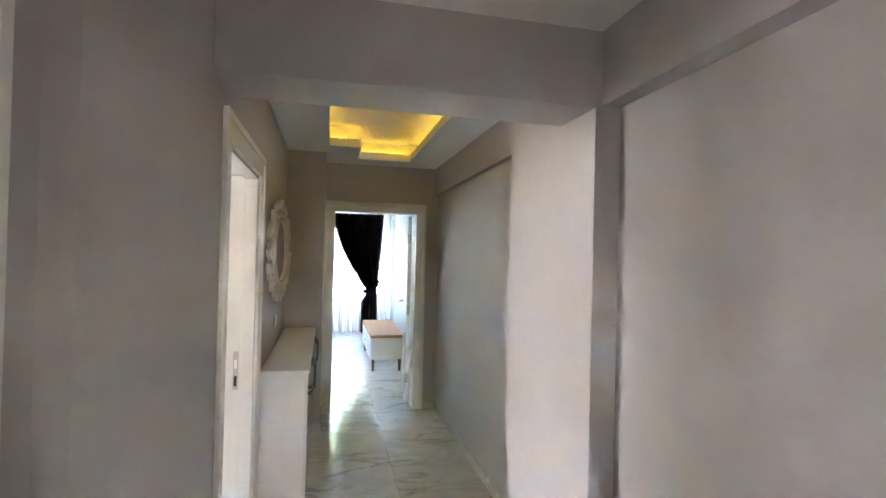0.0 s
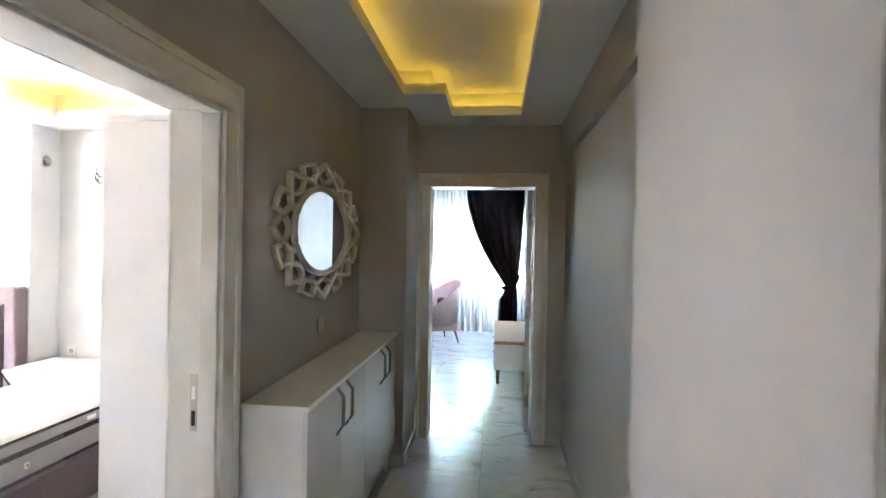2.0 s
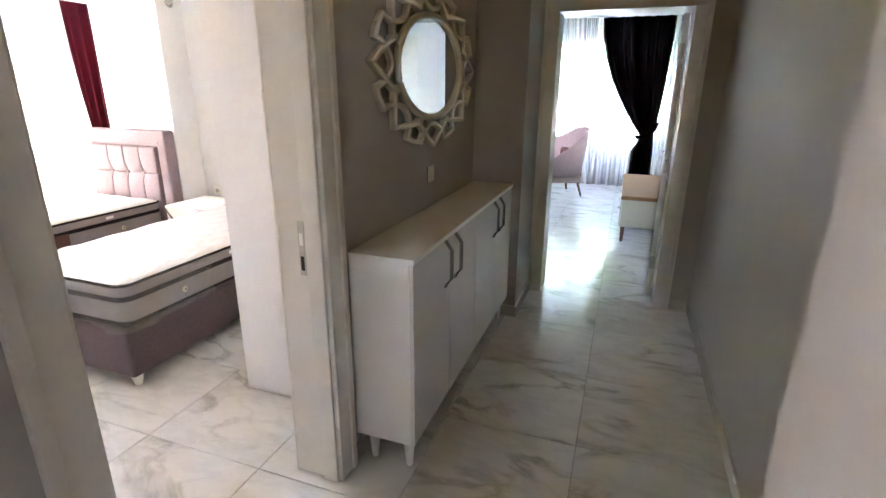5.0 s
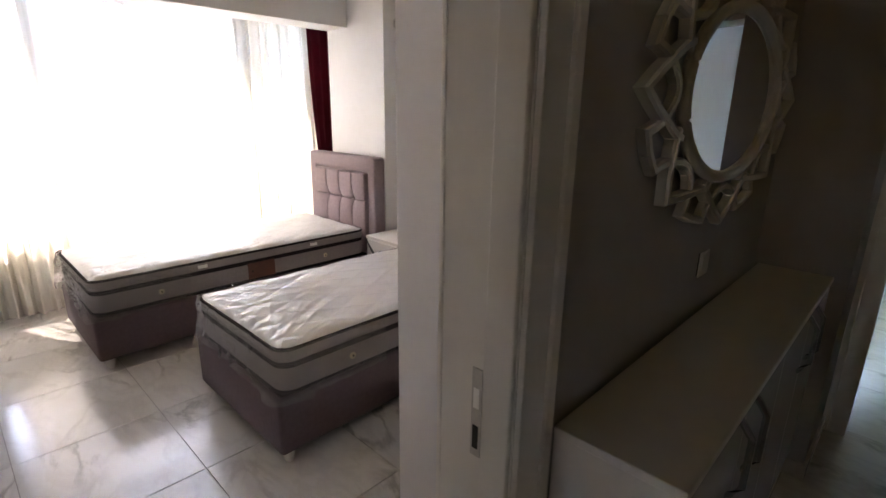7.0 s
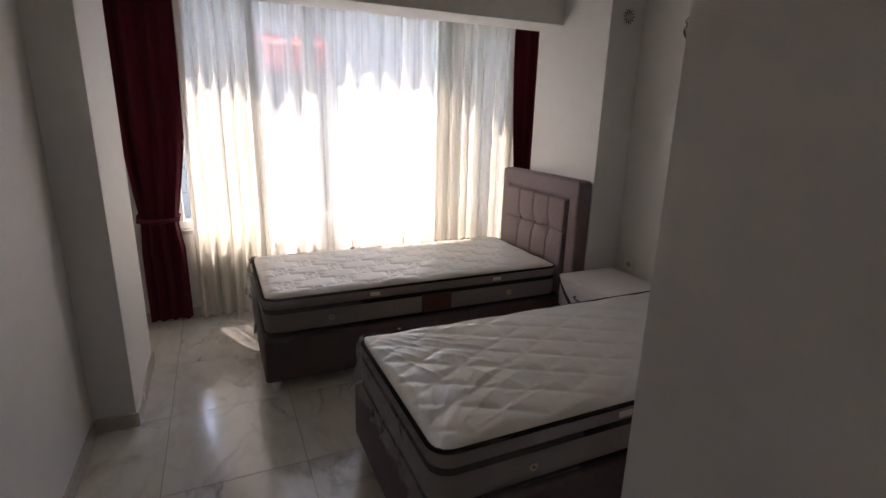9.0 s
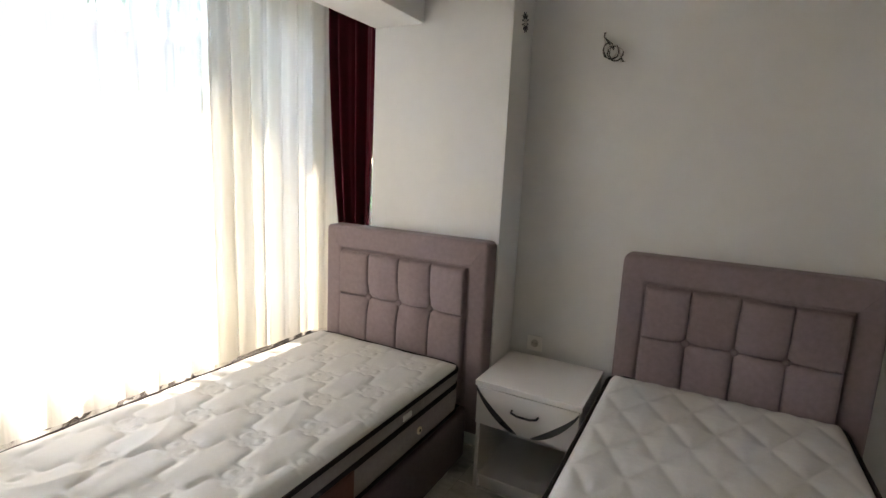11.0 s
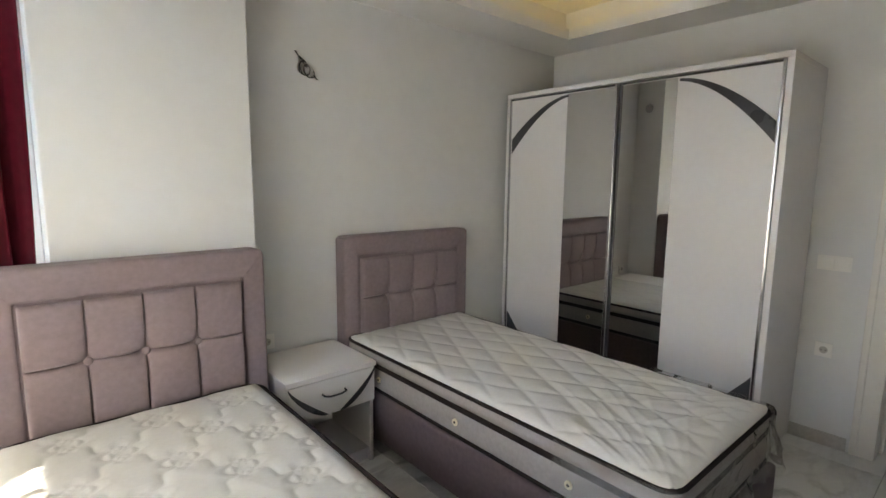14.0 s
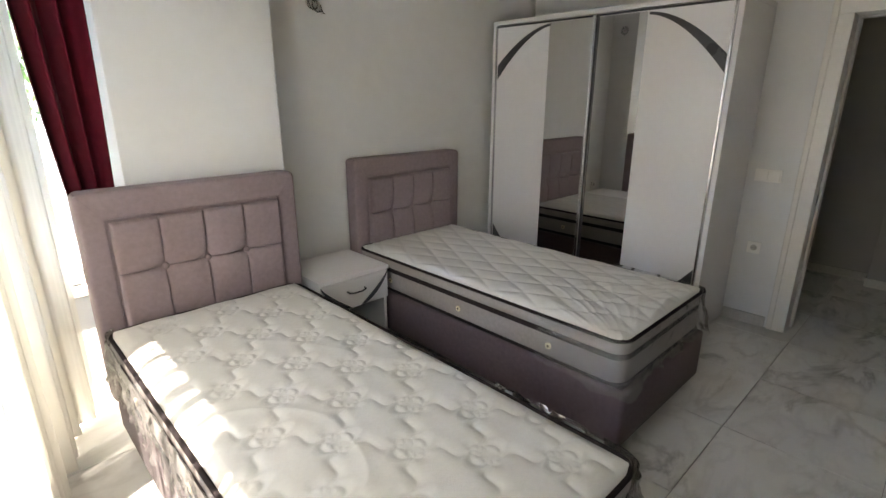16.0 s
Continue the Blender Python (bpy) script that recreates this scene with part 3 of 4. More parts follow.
window("window_1", make_x, 2.40, 5.19, 0.695, 2.44, -4.24, 0.07, (3.43, 4.70), -4.115, "white plastic bedroom window behind sheer curtains")
window("window_2", make_y, -4.14, -3.44, 0.645, 2.40, 5.36, 0.07, (), 5.24, "narrow white plastic side window of the bedroom bay")
living = window("window_3", make_y, -1.6, 1.6, 0.1, 2.3, 10.7, 0.07, (-0.6, 0.29), 10.6, "white plastic living room window behind sheer curtains")
for u0, u1 in ((-1.54, -0.645), (-0.555, 0.245), (0.335, 1.54)):
    part("transom", box((u0, 10.7, 0.72), (u1, 10.77, 0.79), 0.006), PVC, living)
    part("lower_panel", box((u0, 10.715, 0.16), (u1, 10.755, 0.72), 0.003), PVC, living, "solid white lower panel")
door = thing("door_3", 0, 0, 0, "cream lacquered frame of an open side room doorway", "door", kind="structure")
casing_set(door, 0.0, 0.885, 2.0, 0.0205, 1, 0.105, make_x)
for lo, hi in (((-0.12, -0.019, 0), (0.02, 0.0, 2.0)), ((-0.12, 0.861, 0), (0.02, 0.879, 2.0)), ((-0.12, -0.019, 2.0), (0.02, 0.879, 2.029))):
    part("jamb", box(lo, hi, 0.002), DOOR_WHITE, door)
# Invented window behind the camera, there only for extra hall light.
window("window_4", make_y, 0.80, 1.10, 1.45, 1.77, -1.88, 0.05, (), -1.79, "small white plastic window added behind the camera to light the hall")
# Assumed window, never in view, set in the opening behind the side room fill lamp.
window("window_5", make_x, 0.0, 0.4, 1.2, 1.8, -1.99, 0.05, (), -1.88, "white plastic window added out of view in the side room")
# ---- curtains ----
def curtain(ends, z0, z1, folds, depth, tie=None, seed=1, cols=220, rows=24):
    """A hanging cloth between two points of the plan, in soft uneven pleats; tie: (height, how far along it is drawn, width left)."""
    rnd = random.Random(seed)
    (xa, ya), (xb, yb) = ends
    length = math.hypot(xb - xa, yb - ya)
    ux, uy = (xb - xa) / length, (yb - ya) / length
    ph = [rnd.uniform(0, 6.28) for _ in range(6)]
    sw = [rnd.uniform(0.75, 1.3) for _ in range(6)]

    def f(u, v):
        z = z0 + (z1 - z0) * v
        q = u + 0.018 * math.sin(u * 9 + ph[0]) + 0.01 * math.sin(u * 23 + ph[1])
        drop = 0.75 + 0.35 * (1 - v)
        w = depth * drop * (math.sin(2 * math.pi * folds * q + ph[2] + 0.25 * math.sin(3 * v + ph[4])) + 0.42 * math.sin(2 * math.pi * folds * 1.73 * q + ph[3] + 0.5 * v) + 0.25 * math.sin(2 * math.pi * folds * 0.41 * q + ph[5]))
        s = q * length
        if tie:
            zt, along, width = tie
            k = (1 - (z - zt) / (z1 - zt)) ** 1.8 if z > zt else max(0.85, math.exp(-((z - zt) / 0.55) ** 2))
            centre = along * length
            s = s * (1 - k) + k * (centre + (u - 0.5) * width)
            w *= 1 - 0.35 * k
        return (xa + ux * s - uy * w, ya + uy * s + ux * w, z)

    return f, cols, rows


def hang(thing_ob, name, material, spec, label=""):
    f, cols, rows = spec
    ob = part(name, sheet(cols, rows, f, uv=True), material, thing_ob, label, True)
    return ob


sh = thing("sheer_curtain", 0, 0, 0, "ivory voile sheer curtain hanging in fine pleats before the bedroom window", "curtain")
hang(sh, "panel", SHEER, curtain(((-4.02, 2.95), (-4.0, 4.62)), 0.03, 2.41, 11, 0.036, seed=3, cols=360), "thin ivory voile")
hang(sh, "gathered_end", SHEER_DENSE, curtain(((-3.98, 4.42), (-3.82, 5.14)), 0.03, 2.41, 8, 0.034, seed=5, cols=200), "gathered cream voile")
hang(sh, "gathered_end", SHEER_DENSE, curtain(((-4.06, 2.50), (-4.03, 3.05)), 0.03, 2.41, 7, 0.028, seed=8, cols=200), "gathered cream voile")
hang(sh, "lining", SHEER_DENSE, curtain(((-3.90, 5.0), (-3.68, 5.19)), 0.03, 2.41, 2.2, 0.02, seed=9, cols=80), "plain white voile edge")
part("curtain_rail", box((-4.10, 2.1, 2.405), (-3.90, 5.2, 2.419), 0.003), PVC, sh, "white ceiling curtain rail")
rc = thing("burgundy_curtain", 0, 0, 0, "burgundy velvet curtain drawn aside and tied beside the column", "curtain", "burgundy curtains")
hang(rc, "panel", RED_VELVET, curtain(((-3.73, 4.99), (-3.46, 5.06)), 0.45, 2.41, 3.1, 0.046, seed=11, cols=110, rows=40, tie=(0.85, 0.62, 0.14)))
rc = thing("burgundy_curtain", 0, 0, 0, "burgundy velvet curtain tied low at the end of the bay", "curtain", "burgundy curtains")
hang(rc, "panel", RED_VELVET, curtain(((-4.065, 2.10), (-4.065, 2.60)), 0.03, 2.41, 3.6, 0.026, seed=12, cols=130, rows=44, tie=(0.80, 0.42, 0.24)))
part("tie_back", tube([(-4.11, 2.18, 0.82), (-4.03, 2.18, 0.8), (-4.01, 2.3, 0.79), (-4.03, 2.43, 0.8), (-4.11, 2.43, 0.82)], 0.018, 8), RED_VELVET, rc, "burgundy tie-back", True)

# living room curtains
sh = thing("sheer_curtain", 0, 0, 0, "white voile sheer curtain before the living room window", "curtain")
hang(sh, "panel", SHEER_THIN, curtain(((-1.75, 10.38), (1.74, 10.38)), 0.02, 2.6, 22, 0.035, seed=21, cols=420))
hang(sh, "panel", SHEER_THIN, curtain(((-0.35, 10.30), (0.55, 10.30)), 0.9, 2.6, 8, 0.03, seed=23, cols=160, tie=(1.1, 0.9, 0.12)))
bc = thing("black_curtain", 0, 0, 0, "black velvet curtain drawn aside and tied at the waist", "curtain")
hang(bc, "panel", BLACK_VELVET, curtain(((0.52, 10.2), (1.50, 10.2)), 0.02, 2.58, 6, 0.04, seed=24, cols=170, rows=60, tie=(0.86, 0.80, 0.2)))
part("tie_back", tube([(1.16, 10.24, 0.84), (1.18, 10.14, 0.84), (1.3, 10.12, 0.87), (1.40, 10.15, 0.95), (1.44, 10.2, 1.06)], 0.03, 8), BLACK_VELVET, bc, "black tie-back", True)


# ---- beds ----
def headboard(bed, w, y, top):
    """Mitred velvet border round a proud pad of two rows of four cushions, drawn in by buttons."""
    b, bt, low = 0.102, 0.125, 0.20
    d0, d1 = y + 0.04, y + 0.14
    outline = [(-w / 2, low), (-w / 2, top - 0.02), (-w / 2 + 0.02, top), (w / 2 - 0.02, top), (w / 2, top - 0.02), (w / 2, low), (w / 2 - b, low), (w / 2 - b, top - bt), (-w / 2 + b, top - bt), (-w / 2 + b, low)]
    bm = prism(outline, d0 - 0.012, d1, (0, 2, 1))
    bmesh.ops.bevel(bm, geom=bm.edges[:], offset=0.022, segments=4, affect="EDGES", profile=0.6)
    part("headboard_border", bm, MAUVE, bed, "", True)
    for sx in (-1, 1):
        part("mitre_seam", tube([(sx * (w / 2 - 0.012), d0 - 0.010, top - 0.012), (sx * (w / 2 - b + 0.016), d0 - 0.0125, top - bt + 0.016)], 0.0022, 6), MAUVE, bed)
    part("headboard_back", box((-w / 2 + b - 0.012, y + 0.044, low), (w / 2 - b + 0.012, y + 0.13, top - bt + 0.012)), MAUVE, bed)
    iw = w - 2 * b - 0.014
    cw, ch = iw / 4, 0.235
    part("pad_core", box((-iw / 2 + 0.003, y + 0.034, low), (iw / 2 - 0.003, y + 0.05, top - bt - 0.012), 0.004), MAUVE, bed)
    for r in range(2):
        for c in range(4):
            hh = ch if r == 0 else 0.42
            cx, cz = -iw / 2 + cw * (c + 0.5), top - bt - 0.008 - (ch * 0.5 if r == 0 else ch + hh / 2)

            def puff(u, v, cx=cx, cz=cz, r=r, c=c, hh=hh):
                a, e = math.sin(math.pi * (u - 0.5)), math.sin(math.pi * (v - 0.5))
                # straight sides at the pad's outer edge, soft valleys at the seams
                outer = (c == 0 and a < 0) or (c == 3 and a > 0)
                ra = (1 - abs(a) ** (26 if outer else 30)) ** 0.5
                re = (1 - abs(e * (1 if r == 0 else 0.5 + 0.5 * (e > 0))) ** (26 if r == 0 and e > 0 else 34 if r == 0 else 60)) ** 0.5
                depth = 0.026 if not outer else 0.045
                rise = 0.046 - depth * (1 - ra) - (0.045 if r == 0 and e > 0 else 0.024) * (1 - re) - 0.004 * (a * a + e * e)
                left_in, right_in = c > 0, c < 3
                pin = 0
                for k, ok in ((-1, left_in), (1, right_in)):
                    if ok:
                        dx, dz = (a - k) * cw / 2, (e - (-1 if r == 0 else 1)) * hh / 2
                        q = math.hypot(dx, dz)
                        pin += 0.030 * math.exp(-(q / 0.045) ** 1.4) + 0.002 * math.exp(-(q / 0.07) ** 2) * math.sin(5 * math.atan2(dz, dx))
                wr = 0.0022 * noise.noise((cx * 9 + a * 1.7, cz * 9 + e * 1.7, 0.3))
                return (cx + a * cw / 2, y + min(0.033, 0.046 - rise + pin + wr), cz + e * hh / 2)

            part("cushion", sheet(28, 28, puff), MAUVE, bed, "", True)
    for c in (-1, 0, 1):
        bm = bmesh.new()
        bmesh.ops.create_uvsphere(bm, u_segments=12, v_segments=8, radius=0.016, matrix=Matrix.Translation((c * cw, y + 0.029, top - bt - 0.008 - ch)) @ Matrix.Diagonal((1, 0.6, 1, 1)))
        part("button", bm, MAUVE, bed, "covered button", True)


def make_bed(x, y_foot, y_head, w, label, head_w, head_dx=0.0, top=1.16):
    bed = thing("bed", x, y_foot, 0, label, "bed", "single beds")
    n = y_head - y_foot
    bm = box((-w / 2, 0.0, 0.075), (w / 2, n + 0.03, 0.345), 0.018, 3)
    part("bed_base", bm, PLUM, bed, "darker plum velvet base", True)
    part("base_lining", box((-w / 2 + 0.03, 0.03, 0.34), (w / 2 - 0.03, n, 0.352)), DARK_TAPE, bed, "dark lining")
    for px in (-w / 2 + 0.06, w / 2 - 0.06):
        for py in (0.06, n - 0.08):
            part("leg", lathe([(0.016, 0.0), (0.019, 0.004), (0.036, 0.076)], 14), CAB_WHITE, bed, "white tapered foot", True, at=pose(px, py, 0))
    before = set(bpy.data.objects)
    headboard(bed, head_w, n, top)
    for ob in set(bpy.data.objects) - before:
        ob.location.x += head_dx
    return bed


def stitch_diamond(px, py):
    p, q = px / 0.165 + py / 0.30, px / 0.165 - py / 0.30
    d = min(abs(p - round(p)), abs(q - round(q)))
    return d * 0.145


def stitch_clover(px, py):
    sx, sy = 0.27, 0.327
    px, py = px - 0.013, py - 0.143
    best = 9
    p, q = px / sx + py / sy, px / sx - py / sy
    p += 0.07 * math.sin(2 * math.pi * 2 * q)
    q += 0.07 * math.sin(2 * math.pi * 2 * (px / sx + py / sy))
    best = min(abs(p - round(p)), abs(q - round(q))) * 0.175
    # a four-lobed knot where the lines cross
    for k in (-1, 0, 1):
        for m in (-1, 0, 1):
            P, Q = round(px / sx + py / sy) + k, round(px / sx - py / sy) + m
            cx, cy = (P + Q) / 2 * sx, (P - Q) / 2 * sy
            dx, dy = px - cx, py - cy
            if abs(dx) < 0.08 and abs(dy) < 0.08:
                for lx, ly in ((0.027, 0.0), (-0.027, 0.0), (0.0, 0.027), (0.0, -0.027)):
                    best = min(best, abs(math.hypot(dx - lx, dy - ly) - 0.024))
    return best


def mattress(x, y_foot, w, n, z, stitch, rise, label, seed, tags, wrap_side=False, creased=False):
    """Quilted top, taped border, eyelets and the clear wrap left on the foot end."""
    m = thing("mattress", x, y_foot, z, label, "mattress", "mattresses")
    h, rc = 0.225, 0.07
    nu, nv = (190, 400) if seed == 1 else (130, 260)

    def top(u, v):
        px, py = (u - 0.5) * w, v * n
        # rounded plan corners
        ex, ey = max(0, abs(px) - (w / 2 - rc)), max(0, max(rc - py, py - (n - rc)))
        r = math.hypot(ex, ey)
        if r > rc and ex and ey:
            k = rc / r
            px = math.copysign(w / 2 - rc + ex * k, px)
            py = rc - ey * k if py < n / 2 else n - rc + ey * k
        edge = min(w / 2 - abs(px), py, n - py)
        roll = -0.030 * math.exp(-max(edge, 0) / 0.025)
        d = stitch(px + 0.01 * noise.noise((px * 4, py * 4, seed)), py)
        pad = rise * (1 - math.exp(-(d / (0.017 if seed == 1 else 0.026)) ** 1.3)) * min(1, max(0, edge) / 0.05)
        sag = 0.004 * noise.noise((px * 2.5, py * 2.5, seed + 7.1))
        crease = 0
        if creased:
            # film pulled tight over the foot end, creased out from two corners
            for sx in (-1, 1):
                a, r = math.atan2(py + 0.06, w / 2 + 0.06 + sx * px), math.hypot(w / 2 + sx * px, py)
                k = max(0, 0.5 - abs(noise.noise((a * 6.5, r * 1.1, seed + sx)))) * 2
                crease += 0.006 * k ** 5 * math.exp(-((r - 0.35) / 0.33) ** 2)
        elif py < 1.5:
            # loose film wrinkles running aslant over the foot half
            k = max(0, 0.11 - abs(noise.noise((px * 2.4 + py * 1.1, py * 1.5 - px * 0.5, 5.5)))) / 0.11
            crease = 0.0035 * k * k * min(1, (1.5 - py) / 0.5)
        return (px, py, h + 0.012 + roll + pad + sag + crease * min(1, max(0, edge) / 0.05))

    part("quilted_top", sheet(nu, nv, top), WRAPPED if seed == 2 else QUILT, m, "", True)

    def ring(off, steps=10):
        pts = []
        for cx, cy, a0 in ((w / 2 - rc, rc, -90), (w / 2 - rc, n - rc, 0), (-w / 2 + rc, n - rc, 90), (-w / 2 + rc, rc, 180)):
            for k in range(steps + 1):
                a = radians(a0 + 90 * k / steps)
                pts.append((cx + (rc + off) * math.cos(a), cy + (rc + off) * math.sin(a)))
        return pts

    def belt(z0, z1, off, bulge, rows=4):
        bm = bmesh.new()
        rings = []
        for j in range(rows + 1):
            v = j / rows
            o = off + bulge * math.sin(math.pi * v)
            rings.append([bm.verts.new((px, py, z0 + (z1 - z0) * v)) for px, py in ring(o)])
        c = len(rings[0])
        for a, b in zip(rings, rings[1:]):
            for k in range(c):
                bm.faces.new((a[k], a[(k + 1) % c], b[(k + 1) % c], b[k]))
        bmesh.ops.recalc_face_normals(bm, faces=bm.faces[:])
        return bm

    part("border", belt(0.012, 0.130, 0.0, 0.006), GREY_TICK, m, "grey knitted border", True)
    part("border_tape", belt(0.128, 0.156, 0.003, 0.003, 2), DARK_TAPE, m, "dark tape band", True)
    part("pillow_top_border", belt(0.154, 0.212, 0.0, 0.008), GREY_TICK, m, "grey pillow-top border", True)
    part("piping", tube([(px, py, 0.214) for px, py in ring(0.001)], 0.0085, 8, True), DARK_TAPE, m, "dark piping", True)
    part("piping", tube([(px, py, 0.012) for px, py in ring(0.001)], 0.009, 8, True), DARK_TAPE, m, "dark piping", True)
    bm = box((-w / 2 + 0.01, 0.01, 0.002), (w / 2 - 0.01, n - 0.01, 0.2), 0.03, 2)
    part("core", bm, GREY_TICK, m)
    for sx in (-1, 1):
        for py in (0.36, 0.95, 1.55):
            ey = part("eyelet", lathe([(0.0165, -0.002), (0.0165, 0.004), (0.008, 0.005)], 16), BADGE, m, "cream vent eyelet", at=pose(sx * (w / 2 + 0.006), py, 0.075, 0, 90 * sx, 0))
            part("eyelet_hole", lathe([(0.006, 0.004), (0.006, 0.0062)], 12), HOLE, ey)
    for sx, py, size, material, text in tags:
        part("side_tag", box((min(sx * w / 2, sx * (w / 2 + 0.012)), py - size[0] / 2, size[2]), (max(sx * w / 2, sx * (w / 2 + 0.012)), py + size[0] / 2, size[2] + size[1]), 0.002), material, m, text)
    # clear film drawn round the foot end (and one long side), loose and hanging at the corners
    path = ring(0.012)
    c = len(path)
    line = [(w / 2 + 0.012, 0.55)]
    line += [path[k] for k in range(10, -1, -1)] + [path[k] for k in range(c - 1, c - 12, -1)]
    line += [path[k] for k in range(c - 12, c - 20, -1)] if wrap_side else [(-w / 2 - 0.012, 0.42)]
    line.reverse()
    dense = []
    for a, b in zip(line, line[1:]):
        m_ = max(1, int(math.hypot(b[0] - a[0], b[1] - a[1]) / 0.012))
        dense += [(a[0] + (b[0] - a[0]) * k / m_, a[1] + (b[1] - a[1]) * k / m_) for k in range(m_)]
    count = len(dense) - 1

    def film(u, v):
        i = min(count, int(round(u * count)))
        px, py = dense[i]
        corner = max(0, 1 - math.hypot(abs(px) - w / 2, min(py, n - py)) / 0.24)
        fold = noise.noise((px * 9 + seed, py * 9, v * 1.5))
        wr = 0.012 * noise.noise((px * 14 + seed, py * 14, v * 3)) + 0.007 * noise.noise((px * 45, py * 45 + seed, v * 9)) + 0.02 * max(0, 0.25 - abs(fold)) * 4 * (1 - 0.6 * v)
        low = -0.03 * corner * (0.7 + 0.8 * noise.noise((px * 11, py * 11, seed))) - 0.012 * (1 + noise.noise((px * 6, py * 6, seed + 3)))
        out = 0.012 + wr + 0.05 * corner * (1 - v) ** 1.5
        nx, ny = (px / (w / 2)) if rc < py < n - rc else px / (w / 2) * 0.5, -1 if py < rc * 1.5 else (1 if py > n - rc * 1.5 else 0)
        l = math.hypot(nx, ny) or 1
        return (px + nx / l * out, py + ny / l * out, (0.012 + low) + (0.228 - 0.012 - low) * v)

    p = part("plastic_wrap", sheet(count, 24, film), PLASTIC, m, "clear crumpled plastic wrap", True)
    p.visible_shadow = False
    return m


make_bed(-3.20, 2.865, 4.86, 0.90, "mauve velvet single bed with a tufted headboard against the column", 0.975, 0.03, 1.165)
make_bed(-1.69, 3.215, 5.12, 0.90, "mauve velvet single bed with a tufted headboard beside the wardrobe", 0.96, 0.04, 1.155)
mattress(-3.20, 2.885, 0.88, 1.94, 0.354, stitch_clover, 0.0075, "white mattress with flower-knot quilting and grey border, still wrapped", 1,
         [(1, 1.02, (0.20, 0.115, 0.02), BROWN_TAG, "brown cardboard tag"), (1, 0.62, (0.06, 0.022, 0.172), SOCKET, "small white label"), (1, 1.45, (0.06, 0.022, 0.172), SOCKET, "small white label")], wrap_side=True)
mattress(-1.69, 3.245, 0.88, 1.90, 0.354, stitch_diamond, 0.008, "white mattress with diamond quilting and grey border, foot still wrapped", 2,
         [(1, 0.75, (0.06, 0.022, 0.172), SOCKET, "small white label")], creased=True)


# ---- nightstand ----
ns = thing("nightstand", -2.415, 5.0, 0, "white laminate nightstand with a dark inlaid drawer and open shelf", "nightstand")
W, D, Z = 0.235, 0.215, 0.552
part("top", box((-W - 0.008, -D - 0.02, Z - 0.025), (W + 0.008, D, Z), 0.002), CAB_WHITE, ns)
for sx in (-1, 1):
    part("side_panel", box((min(sx * W, sx * (W - 0.018)), -D, 0.0), (max(sx * W, sx * (W - 0.018)), D, Z - 0.025), 0.001), CAB_WHITE, ns)
part("back_panel", box((-W + 0.018, D - 0.012, 0.0), (W - 0.018, D, Z - 0.025)), CAB_WHITE, ns)
part("shelf", box((-W + 0.018, -D + 0.01, 0.055), (W - 0.018, D - 0.012, 0.073), 0.001), CAB_WHITE, ns)
part("plinth", box((-W + 0.018, -D + 0.03, 0.0), (W - 0.018, -D + 0.045, 0.055)), CAB_WHITE, ns)
drawer = part("drawer", box((-W + 0.002, -D - 0.018, 0.345), (W - 0.002, -D, Z - 0.03), 0.002), CAB_WHITE, ns)
part("drawer_box", box((-W + 0.022, -D, 0.35), (W - 0.022, D - 0.05, 0.48)), CAB_WHITE, ns)
for sx in (-1, 1):
    edge = []
    for k in range(13):
        a = k / 12
        edge.append((sx * (W - 0.003 - a * (W - 0.035)), 0.52 - 0.173 * a ** 0.8, 0.030 * math.sin(math.pi * (0.1 + 0.85 * a)) + 0.004))
    bm = prism([(u, v) for u, v, t in edge] + [(u, v - t if v - t > 0.346 else 0.346) for u, v, t in reversed(edge)], -D - 0.0215, -D - 0.017, (0, 2, 1))
    part("inlay", bm, ANTHRACITE, drawer, "anthracite curved inlay")
part("drawer_handle", tube([(-0.06, -D - 0.018, 0.452), (-0.058, -D - 0.038, 0.45), (-0.03, -D - 0.044, 0.444), (0.03, -D - 0.044, 0.444), (0.058, -D - 0.038, 0.45), (0.06, -D - 0.018, 0.452)], 0.005, 8), ANTHRACITE, drawer, "dark bow handle", True)

# ---- wardrobe ----
wr = thing("wardrobe", -0.44, 4.33, 0, "glossy white sliding wardrobe with mirror strips and dark arcs", "wardrobe")
F, B, Y, H = -0.28, 0.31, 0.89, 2.095
for sy in (-1, 1):
    part("side_panel", box((F, min(sy * Y, sy * (Y - 0.03)), 0.012), (B, max(sy * Y, sy * (Y - 0.03)), H - 0.0285), 0.002), GLOSS_WHITE, wr)
part("top_panel", box((F, -Y, H - 0.028), (B, Y, H + 0.002), 0.003), GLOSS_WHITE, wr)
part("back_panel", box((B - 0.012, -Y + 0.03, 0.02), (B, Y - 0.03, H - 0.03)), CAB_WHITE, wr)
part("plinth", box((F + 0.02, -Y + 0.03, 0.0), (F + 0.04, Y - 0.03, 0.07)), GLOSS_WHITE, wr)
for y in (-0.85, 0.85):
    part("glide", box((-0.25, y - 0.02, 0), (0.25, y + 0.02, 0.013)), HOLE, wr, "black plastic glide")
